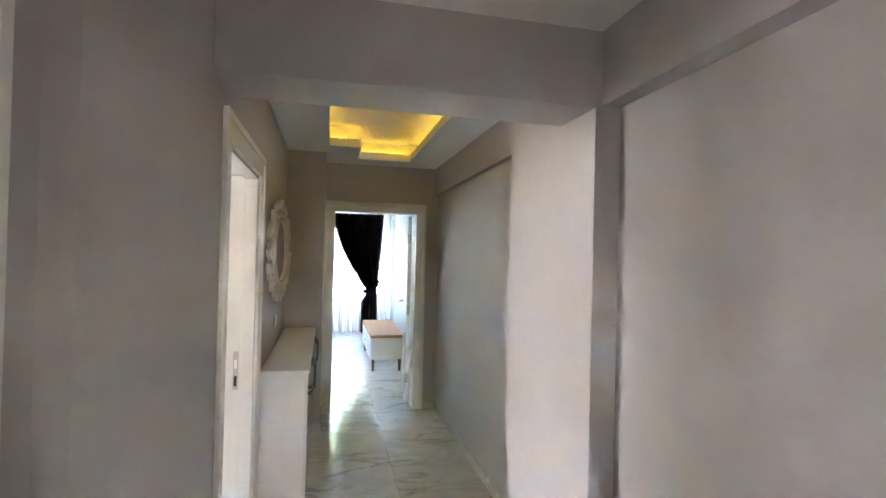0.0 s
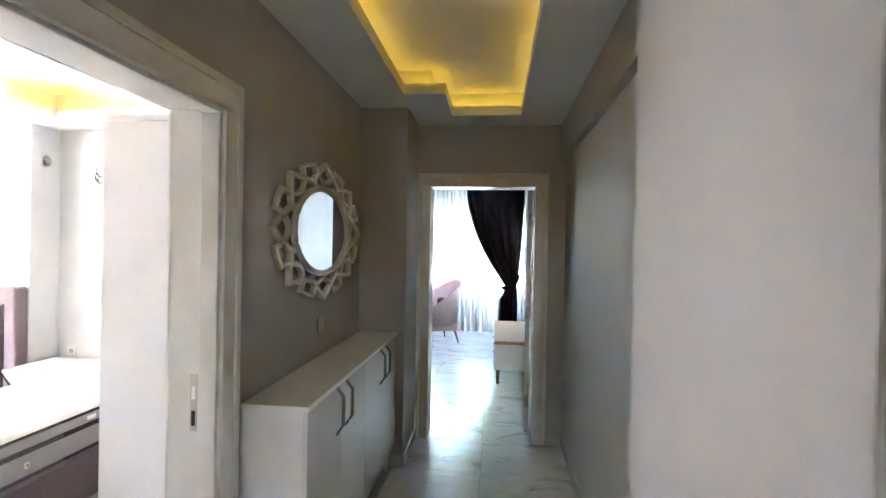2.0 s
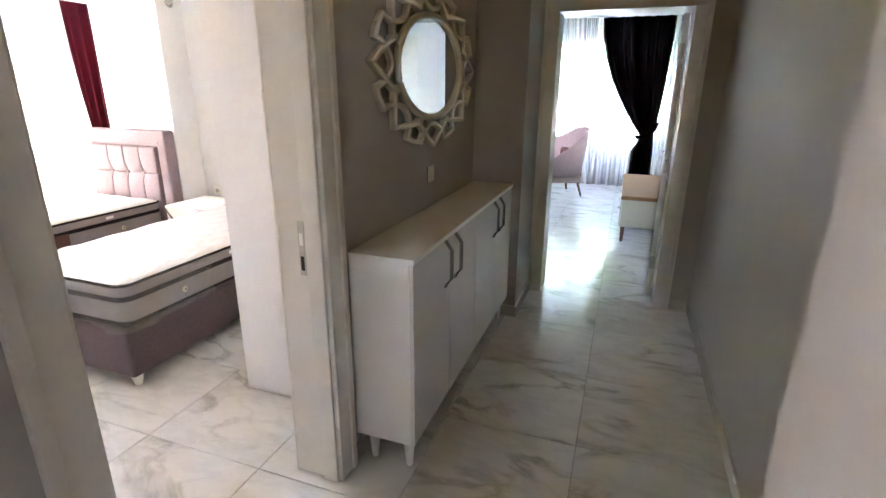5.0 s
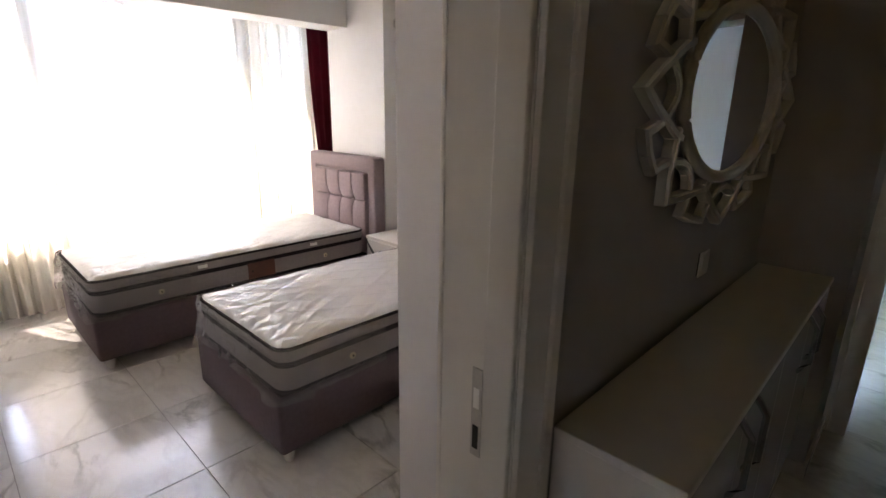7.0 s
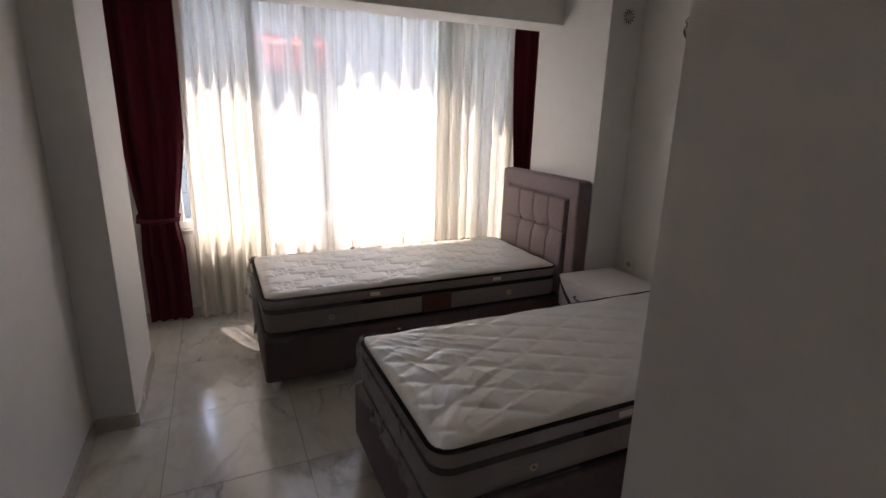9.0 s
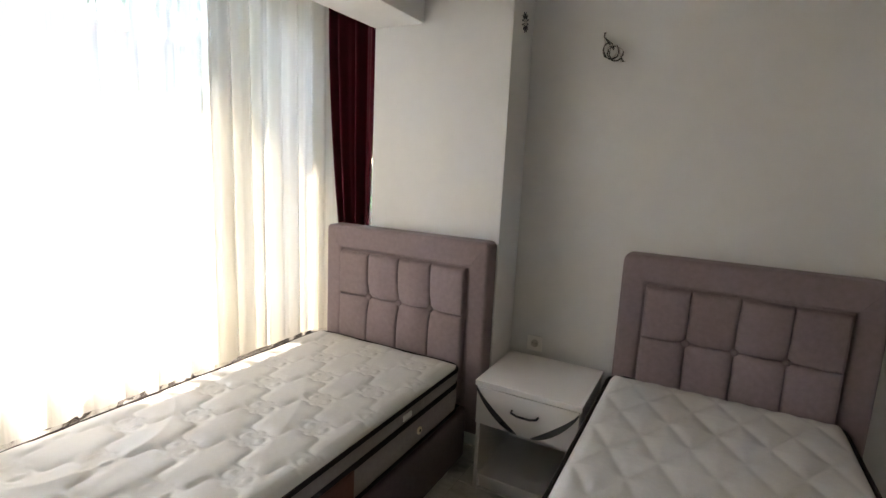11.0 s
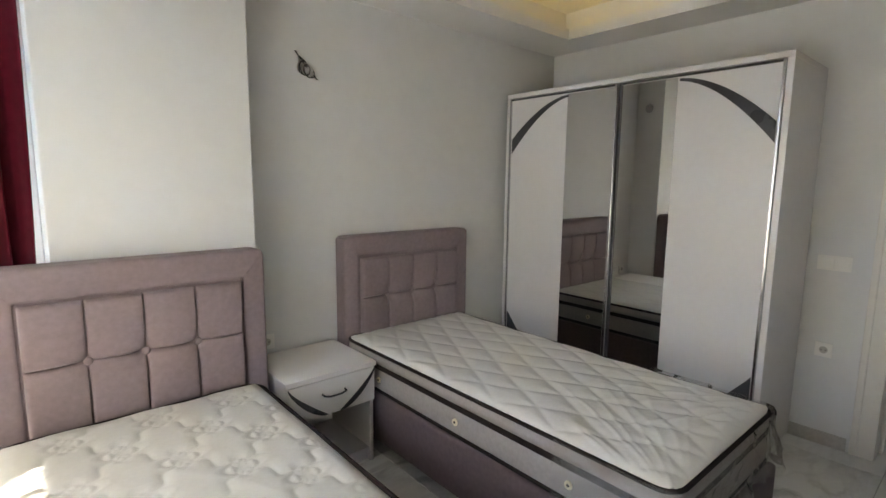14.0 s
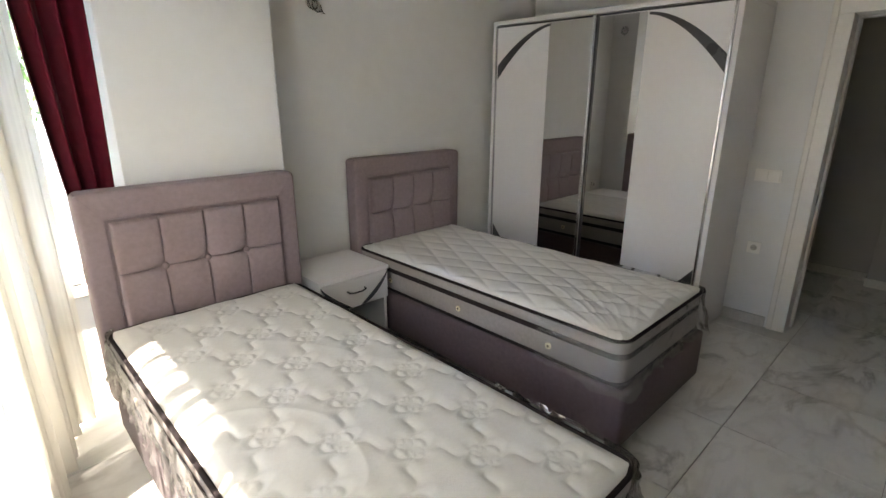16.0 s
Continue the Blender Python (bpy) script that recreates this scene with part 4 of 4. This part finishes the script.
for s in (-1, 1):
    y0, y1 = (-Y + 0.032, -0.004) if s < 0 else (0.004, Y - 0.032)
    fx = F + 0.006
    leaf = part("sliding_door", box((fx, y0, 0.072), (fx + 0.022, y1, H - 0.032), 0.001), GLOSS_WHITE, wr, "glossy white sliding door")
    m0, m1 = (-0.35, -0.022) if s < 0 else (0.022, 0.365)
    part("mirror_strip", box((fx - 0.003, m0, 0.09), (fx, m1, H - 0.05)), MIRROR_DIM, leaf, "tall mirror strip")
    for a, b in (((y0 if s < 0 else y1 - 0.014), (y0 + 0.014 if s < 0 else y1)), ((y1 - 0.018, y1) if s < 0 else (y0, y0 + 0.018))):
        part("edge_profile", box((fx - 0.014, a, 0.075), (fx + 0.004, b, H - 0.034), 0.003), ANTHRACITE if s < 0 and b > -0.05 else CHROME, leaf, "dark meeting profile" if s < 0 and b > -0.05 else "chrome edge profile")
    part("top_profile", box((fx - 0.006, y0, H - 0.046), (fx + 0.002, y1, H - 0.034), 0.002), ANTHRACITE, leaf, "dark head rail")
    for up in (1, -1):
        lines = []
        for k in range(21):
            a = k / 20
            yy = s * (0.36 + a * (Y - 0.052 - 0.36))
            drop = 0.265 * a ** 1.75
            thick = 0.012 + 0.07 * a ** 1.4 if up > 0 else 0.01 + 0.10 * a ** 1.2
            lines.append((yy, drop, thick))
        if up > 0:
            outl = [(yy, H - 0.055 - d) for yy, d, t in lines] + [(yy, H - 0.055 - d - t * 1.25) for yy, d, t in reversed(lines)]
        else:
            outl = [(yy, 0.085 + d) for yy, d, t in lines] + [(yy, 0.085 + d + t * 1.25) for yy, d, t in reversed(lines)]
        part("arc_inlay", prism(outl, fx - 0.003, fx - 0.0003, (1, 2, 0)), ANTHRACITE, leaf, "anthracite arc inlay")

# ---- hall cabinet ----
sc = thing("shoe_cabinet", 0.215, 3.99, 0, "white laminate four-door hall cabinet on tapered legs", "cabinet")
X0, X1, Y0, Y1 = -0.13, 0.13, -0.82, 0.815
part("top", box((X0, Y0 - 0.004, 0.915), (X1 + 0.006, Y1 + 0.004, 0.936), 0.003), CAB_WHITE, sc)
for nm, lo, hi in (("side_panel", (X0, Y0, 0.145), (X1 - 0.018, Y0 + 0.018, 0.915)), ("side_panel", (X0, Y1 - 0.018, 0.145), (X1 - 0.018, Y1, 0.915)), ("bottom_panel", (X0, Y0 + 0.018, 0.145), (X1 - 0.018, Y1 - 0.018, 0.163)),
                   ("back_panel", (X0, Y0 + 0.018, 0.163), (X0 + 0.01, Y1 - 0.018, 0.915)), ("divider", (X0 + 0.01, -0.009, 0.163), (X1 - 0.018, 0.009, 0.915))):
    part(nm, box(lo, hi, 0.001), CAB_WHITE, sc)
dw = (Y1 - Y0) / 4
for k in range(4):
    y0 = Y0 + dw * k
    d = part("cabinet_door", box((X1 - 0.0175, y0 + 0.0015, 0.148), (X1, y0 + dw - 0.0015, 0.913), 0.0015), CAB_DOOR, sc, "white slab door")
    hy = y0 + dw - 0.065 if k % 2 == 0 else y0 + 0.065
    pts = [(X1 - 0.002, hy, 0.93 - 0.018), (X1 + 0.006, hy, 0.912 - 0.006), (X1 + 0.03, hy, 0.872), (X1 + 0.03, hy, 0.748), (X1 + 0.006, hy, 0.712), (X1 - 0.002, hy, 0.705)]
    part("handle", tube(pts, 0.0085, 6), DARK_CHROME, d, "chrome angular handle")
for px in (X0 + 0.05, X1 - 0.05):
    for py in (Y0 + 0.06, Y1 - 0.06):
        part("leg", lathe([(0.012, 0.0), (0.014, 0.003), (0.026, 0.146)], 14), CAB_WHITE, sc, "white tapered leg", True, at=pose(px, py, 0))

# ---- hall mirror ----
mi = thing("wall_mirror", 0.090, 3.985, 1.607, "oval mirror in a white interlaced petal frame on the hall wall", "mirror", rz=-1.8)
A, C = 0.355, 0.212


def oval(a, c, n=64, x=0.0):
    return [(x, a * math.cos(2 * math.pi * k / n), c * math.sin(2 * math.pi * k / n)) for k in range(n)]


part("mirror_glass", prism([(a, b) for _, a, b in oval(A + 0.01, C + 0.006)], 0.006, 0.016, (1, 2, 0)), MIRROR, mi, "clear mirror glass")
part("backing", prism([(a, b) for _, a, b in oval(A + 0.02, C + 0.012)], 0.0, 0.006, (1, 2, 0)), RIVIERA, mi)
part("inner_ring", tube(oval(A + 0.018, C + 0.012, 72, 0.018), 0.017, 8, True), RIVIERA, mi, "", True)
STEP = 2 * math.pi / 16


def rim(r, ang, x=0.018):
    return (x, (A + 0.02 + r * 1.62) * math.cos(ang), (C + 0.014 + r) * math.sin(ang))


def band_strip(pts, wide, front):
    """A flat moulded band along a line in the mirror's plane, its outer edges eased."""
    bm = bmesh.new()
    p = [Vector((q[1], q[2])) for q in pts]
    rows = []
    for i, c in enumerate(p):
        d0 = (c - p[max(i - 1, 0)]).normalized() if i else (p[1] - c).normalized()
        d1 = (p[min(i + 1, len(p) - 1)] - c).normalized() if i < len(p) - 1 else d0
        n0, n1 = Vector((-d0.y, d0.x)), Vector((-d1.y, d1.x))
        m = (n0 + n1).normalized()
        m *= min(1.6, 1 / max(0.4, m.dot(n0)))
        rows.append([bm.verts.new((x, *(c + m * u * wide / 2))) for u, x in ((-1, 0.001), (-1, front - 0.006), (-0.6, front), (0.6, front), (1, front - 0.006), (1, 0.001))])
    for a, b in zip(rows, rows[1:]):
        for k in range(6):
            bm.faces.new((a[k], a[(k + 1) % 6], b[(k + 1) % 6], b[k]))
    bm.faces.new(rows[0])
    bm.faces.new(rows[-1])
    bmesh.ops.recalc_face_normals(bm, faces=bm.faces[:])
    return bm


for k in range(8):
    a0 = 2 * math.pi * k / 8
    point = [(0.024, -1.12), (0.036, -1.0), (0.047, -0.84), (0.060, -0.66), (0.075, -0.48), (0.093, -0.31), (0.110, -0.15), (0.129, 0.0)]
    point += [(r, -s) for r, s in reversed(point[:-1])]
    part("petal_point", band_strip([rim(r, a0 + s * STEP) for r, s in point], 0.0225, 0.031), RIVIERA, mi)
    band = [(0.122, -1.0), (0.120, -0.66), (0.096, -0.64), (0.074, -0.58), (0.055, -0.46), (0.041, -0.33), (0.031, -0.17), (0.028, 0.0)]
    band += [(r, -s) for r, s in reversed(band[:-1])]
    part("petal_band", band_strip([rim(r, a0 + s * STEP) for r, s in band], 0.0215, 0.027), RIVIERA, mi)


# ---- switches, sockets, wires, vent ----
def plate(name, label, m, w, h, kind, group=""):
    """A wall plate facing its local +x."""
    t = tagged(new(name), label, "socket" if kind == "socket" else "switch", group)
    t.matrix_basis = m
    part("back_box", box((0, -w / 2 + 0.004, -h / 2 + 0.004), (0.004, w / 2 - 0.004, h / 2 - 0.004)), HOLE, t)
    part("cover", box((0.004, -w / 2, -h / 2), (0.0092, w / 2, h / 2), 0.002), SOCKET, t)
    if kind == "socket":
        part("well", lathe([(0.02, 0.0), (0.02, 0.0015), (0.017, 0.0016)], 20), SKIRT, t, "round socket well", at=pose(0.0092, 0, 0, 0, 90, 0))
        for s in (-1, 1):
            part("pin_hole", lathe([(0.003, 0), (0.003, 0.001)], 8), HOLE, t, at=pose(0.0108, s * 0.009, 0, 0, 90, 0))
        for s in (-1, 1):
            part("earth_clip", box((0.009, -0.003, s * 0.0165 - 0.002), (0.0125, 0.003, s * 0.0165 + 0.002)), STEEL, t)
    else:
        n = 2 if kind == "double" else 1
        pw = (w - 0.016) / n
        for k in range(n):
            y0 = -w / 2 + 0.008 + k * pw
            part("rocker", box((0.007, y0 + 0.001, -h / 2 + 0.008), (0.0125, y0 + pw - 0.001, h / 2 - 0.008), 0.002), SOCKET, t)
    return t


plate("light_switch", "single white light switch above the hall cabinet", pose(0.0705, 4.04, 1.097), 0.082, 0.082, "single")
plate("light_switch", "double white light switch beside the bedroom door", pose(-0.1205, 3.315, 1.047, 0, 0, 180), 0.155, 0.082, "double")
plate("wall_socket", "white wall socket under the light switch", pose(-0.1205, 3.318, 0.552, 0, 0, 180), 0.082, 0.082, "socket", "wall sockets")
plate("wall_socket", "white wall socket above the nightstand", pose(-2.545, 5.2695, 0.60, 0, 0, -90), 0.082, 0.082, "socket", "wall sockets")

wi = thing("wall_wiring", -2.29, 5.262, 2.07, "loose coiled black wires of a missing wall lamp", "wires")
rnd = random.Random(5)
for k in range(3):
    pts = [(-0.045 + 0.004 * k, 0.004, 0.075), (-0.04, -0.02, 0.05)]
    for i in range(22):
        a = 2 * math.pi * i / 11 + k
        r = 0.028 + 0.006 * rnd.random()
        pts.append((-0.02 + 0.0022 * i + r * math.cos(a) * 0.9, -0.022 - 0.010 * math.sin(a * 0.7 + k), -0.008 - 0.001 * i + r * math.sin(a)))
    pts += [(0.045, -0.03, -0.04 - 0.012 * k), (0.055 + 0.006 * k, -0.035, -0.065)]
    part("wire", tube(pts, 0.0028, 6), WIRE if k < 2 else STEEL, wi, "", True)

ve = thing("flue_cap", -2.679, 5.14, 2.188, "small steel sunburst vent cap on the column", "vent")
part("hub", lathe([(0.012, 0), (0.012, 0.006), (0.006, 0.008)], 16), STEEL, ve, at=pose(0, 0, 0, 0, 90, 0))
for k in range(12):
    a = 2 * math.pi * k / 12
    part("blade", prism([(0.016 * math.cos(a), 0.016 * math.sin(a)), (0.034 * math.cos(a - 0.12), 0.034 * math.sin(a - 0.12)), (0.046 * math.cos(a), 0.046 * math.sin(a)), (0.034 * math.cos(a + 0.12), 0.034 * math.sin(a + 0.12))], 0.0, 0.004, (1, 2, 0)), ANTHRACITE, ve)

pl = thing("pendant_flex", -1.62, 3.68, 2.69, "bare white pendant flex with an empty lamp holder", "pendant")
part("flex", tube([(0, 0, 0), (0, 0, -0.2)], 0.004, 8), SOCKET, pl)
part("lamp_holder", lathe([(0.008, -0.18), (0.012, -0.2), (0.022, -0.215), (0.024, -0.26), (0.02, -0.262)], 18), SOCKET, pl, "white lamp holder", True)

# ---- living room furniture ----
tv = thing("tv_stand", 1.26, 7.7, 0, "cream television stand with an oak top on walnut legs", "tv stand")
part("top", box((-0.235, -0.72, 0.455), (0.235, 0.85, 0.495), 0.004), OAK, tv, "honey oak top")
part("body", box((-0.22, -0.70, 0.165), (0.225, 0.83, 0.4545), 0.004), mat("cream_lacquer", (0.72, 0.66, 0.55), 0.35, var=0.05), tv, "cream body")
for k in range(3):
    dr = part("drawer", box((-0.236, -0.69 + 0.507 * k, 0.175), (-0.2205, -0.19 + 0.507 * k, 0.445), 0.003), CAB_WHITE, tv, "white drawer front")
    part("knob", lathe([(0.006, 0), (0.006, 0.012), (0.011, 0.018), (0.008, 0.026)], 12), CHROME, dr, "small knob", True, at=pose(-0.236, -0.44 + 0.507 * k, 0.31, 0, -90, 0))
for px in (-0.19, 0.17):
    for py in (-0.66, 0.78):
        part("leg", lathe([(0.013, 0), (0.015, 0.004), (0.024, 0.166)], 12), WALNUT, tv, "walnut tapered leg", True, at=pose(px, py, 0))

ch = thing("armchair", 0.06, 9.45, 0, "dusty pink velvet wing armchair on splayed dark legs", "armchair", rz=-62)


def shell(u, v):
    a = radians(-128 + 256 * u)
    hgt = 0.36 + (0.55 * math.cos(a / 2) ** 2 + 0.10) * v
    r = 0.34 + 0.07 * v + 0.015 * math.sin(3 * a)
    return (r * math.sin(a) * 1.02, r * math.cos(a), hgt - 0.12 * (1 - v) * 0.6)


bm = sheet(40, 14, shell)
bmesh.ops.solidify(bm, geom=bm.faces[:], thickness=0.075)
part("backrest", bm, PINK, ch, "", True)
part("seat", box((-0.30, -0.36, 0.20), (0.30, 0.30, 0.36), 0.04, 3), PINK, ch, "", True)
part("seat_cushion", box((-0.27, -0.40, 0.36), (0.27, 0.24, 0.47), 0.045, 4), PINK, ch, "", True)
part("throw_pillow", box((-0.17, 0.08, 0.47), (0.17, 0.19, 0.70), 0.05, 4), mat("rose_pillow", (0.36, 0.16, 0.15), 0.9, var=0.1), ch, "darker rose cushion", True)
for sx in (-1, 1):
    for sy in (-1, 1):
        part("leg", tube([(sx * 0.29, sy * 0.29, 0.0), (sx * 0.24, sy * 0.24, 0.21)], [0.011, 0.021], 10), WALNUT, ch, "dark splayed leg", True)

# ---- outdoors ----
tagged(part("ground", boxes(((-300, -300, -0.75), (300, 300, -0.55))), ROADWAY), "grey asphalt street reaching to the horizon", "ground", kind="structure")


def tree(x, y, height, crown, seed, label):
    rnd = random.Random(seed)
    t = thing("tree", x, y, -0.55, label, "tree", "street trees")
    part("trunk", tube([(0, 0, 0), (0.06, 0.03, height * 0.3), (-0.05, 0.08, height * 0.6), (0.05, 0, height * 0.9)], [0.13, 0.10, 0.07, 0.02], 10), BARK, t, "", True)
    tips = []
    for k in range(9):
        a, z = 2.4 * k + rnd.random(), height * (0.35 + 0.06 * k)
        r = crown * (0.55 + 0.4 * rnd.random())
        tip = (r * math.cos(a), r * math.sin(a), z + crown * 0.35)
        part("limb", tube([(0, 0, z), (tip[0] * 0.5, tip[1] * 0.5, z + crown * 0.22), tip], [0.05, 0.03, 0.012], 6), BARK, t, "", True)
        tips.append(tip)
    bm = bmesh.new()
    for k in range(3000):
        c = rnd.choice(tips)
        s = crown * 0.32
        p = Vector((c[0] + rnd.gauss(0, s), c[1] + rnd.gauss(0, s), c[2] + rnd.gauss(0, s * 0.8)))
        m = Matrix.Translation(p) @ Euler((rnd.uniform(0, 6.3), rnd.uniform(0, 6.3), rnd.uniform(0, 6.3))).to_matrix().to_4x4()
        q = rnd.uniform(0.05, 0.11)
        vs = [bm.verts.new(m @ Vector(v)) for v in ((-q, 0, 0), (0, -q * 0.45, q * 0.1), (q, 0, 0), (0, q * 0.45, q * 0.1))]
        bm.faces.new(vs)
    part("crown", bm, LEAF, t, "loose green leaves")
    return t


tree(-11.5, 10.6, 5.2, 1.7, 1, "leafy green street tree beyond the bedroom window")
tree(-13.0, 14.5, 5.6, 1.9, 2, "leafy green street tree beyond the bedroom window")
tree(-17.5, 9.0, 4.6, 1.5, 3, "small leafy street tree beyond the bedroom window")
tree(-8.6, 8.8, 4.6, 1.7, 11, "bushy green lane tree beside the yard wall")
tree(-8.2, 11.2, 5.0, 1.9, 12, "bushy green lane tree beside the yard wall")
tree(-9.0, 15.0, 5.2, 1.9, 6, "leafy green tree beyond the side window")
tree(-1.2, 16.5, 4.4, 1.9, 4, "leafy green garden tree beyond the balcony")
tree(-0.9, 14.4, 3.6, 1.7, 7, "bushy green garden tree close to the balcony")
tree(0.7, 14.8, 3.4, 1.7, 8, "bushy green garden tree close to the balcony")
tree(1.0, 17.5, 4.8, 1.9, 5, "leafy green garden tree beyond the balcony")


def house(x0, y0, x1, y1, h, side, label):
    hs = thing("house", (x0 + x1) / 2, (y0 + y1) / 2, -0.55, label, "house", "street houses")
    a, b = (x1 - x0) / 2, (y1 - y0) / 2
    part("wall", box((-a, -b, 0), (a, b, h), 0.02), SIDING, hs)
    part("roof", box((-a - 0.4, -b - 0.4, h), (a + 0.4, b + 0.4, h + 0.3), 0.03), AWNING_RED, hs, "red tiled roof edge")
    n = int((2 * b if side == "x" else 2 * a) / 2.6)
    for fl in range(int(h / 3)):
        for k in range(n):
            u = -(b if side == "x" else a) + 1.4 + 2.6 * k
            z = 1.0 + 3 * fl
            if side == "x":
                w = part("window", box((a, u - 0.6, z), (a + 0.06, u + 0.6, z + 1.4), 0.02), PVC, hs, "white framed window")
                part("pane", box((a + 0.055, u - 0.5, z + 0.1), (a + 0.07, u + 0.5, z + 1.3)), GLASS, w)
            else:
                w = part("window", box((u - 0.6, -b - 0.06, z), (u + 0.6, -b, z + 1.4), 0.02), PVC, hs, "white framed window")
                part("pane", box((u - 0.5, -b - 0.07, z + 0.1), (u + 0.5, -b - 0.055, z + 1.3)), GLASS, w)


house(-34, -14, -24, 4, 9, "x", "stone-coloured rendered house across the street")
house(-36, 4.4, -26, 34, 7, "x", "low stone-coloured house across the street")
house(-12, 30, 8, 40, 9, "y", "stone-coloured rendered house behind the garden")

yw = thing("yard_wall", -9.2, -1.0, -0.55, "tall grey stone yard wall across the lane", "wall")
part("coping", box((-0.24, -8.05, 3.6), (0.24, 7.55, 3.69), 0.015), STONE, yw, "flat stone coping")
rnd = random.Random(31)
part("core", box((-0.16, -8.0, 0), (0.13, 7.5, 3.6)), GROUT, yw)
for row in range(9):
    u = -8.0 - 0.3 * (row % 2)
    while u < 7.5:
        n = rnd.uniform(0.45, 0.85)
        part("stone", box((0.125, max(-8.0, u) + 0.008, 0.4 * row + 0.008), (0.15 + rnd.uniform(0, 0.03), min(7.5, u + n) - 0.008, 0.4 * row + 0.392), 0.012, 1), STONE, yw)
        u += n


aw = thing("awning", -9.0, 3.3, 2.75, "faded red and grey canvas awning with a scalloped edge", "awning", rz=180)


def canvas(name, y0, y1, material, drop):
    def f(u, v):
        return (-0.5 * v, y0 + (y1 - y0) * u, -0.20 * v + 0.012 * math.sin(9 * u))

    part(name, sheet(16, 4, f), material, aw)

    def val(u, v):
        s = 0.05 * abs(math.sin(math.pi * (y1 - y0) / 0.22 * u))
        return (-0.5 + 0.004 * math.sin(20 * u), y0 + (y1 - y0) * u, -0.20 - (drop + s) * v)

    part("valance", sheet(60, 3, val), material, aw, "scalloped valance")


canvas("canvas", -1.2, 0.0, AWNING_RED, 0.34)
canvas("canvas", 0.005, 1.4, AWNING_GREY, 0.30)
for y in (-1.1, 1.3):
    part("awning_arm", tube([(0.0, y, -0.35), (-0.44, y, -0.21)], 0.014, 8), STEEL, aw)

fe = thing("balcony_railing", -0.2, 11.9, 0, "white painted balcony railing with thin bars", "railing")
part("rail", box((-3, -0.025, 1.03), (3, 0.025, 1.07), 0.005), RAIL, fe)
part("rail", box((-3, -0.02, 0.12), (3, 0.02, 0.15), 0.005), RAIL, fe)
bar = part("bar", box((-0.008, -0.008, 0.15), (0.008, 0.008, 1.03)), RAIL, fe)
bar.location.x = -2.9
for k in range(1, 49):
    b = new("bar", bar.data)
    b.parent, b.location = fe, (-2.9 + 0.12 * k, 0, 0)
for px in (-2.95, 0, 2.95):
    part("post", box((px - 0.025, -0.025, -0.03), (px + 0.025, 0.025, 1.03), 0.004), RAIL, fe)
structure("balcony_slab", boxes(((-3.4, 11.0, -0.25), (3.2, 12.1, -0.03))), SIDING, "concrete balcony slab", "balcony")

# ---- floor tiles ----
floor_ob = bpy.data.objects["floor"]
PX, PY, GAP = 0.613, 0.604, 0.0028
tile_bm = box((-PX / 2 + GAP / 2, -PY / 2 + GAP / 2, -0.009), (PX / 2 - GAP / 2, PY / 2 - GAP / 2, 0.0), 0.0012, 1)
tile_me = bpy.data.meshes.new("tile")
tile_bm.to_mesh(tile_me)
tile_bm.free()
tile_me.materials.append(MARBLE)


def lay_tiles(x0, y0, x1, y1):
    for i in range(math.floor((x0 + 0.282) / PX), math.ceil((x1 + 0.282) / PX)):
        for j in range(math.floor((y0 - 2.985) / PY), math.ceil((y1 - 2.985) / PY)):
            if (i, j) in laid:
                continue
            laid.add((i, j))
            t = new("tile", tile_me)
            t.parent = floor_ob
            t.location = (-0.282 + PX * (i + 0.5), 2.985 + PY * (j + 0.5), 0)


laid = set()
lay_tiles(-4.4, 2.05, -0.12, 5.27)
lay_tiles(-0.12, -1.8, 1.55, 5.5)
lay_tiles(-2.0, 5.5, 1.75, 10.6)
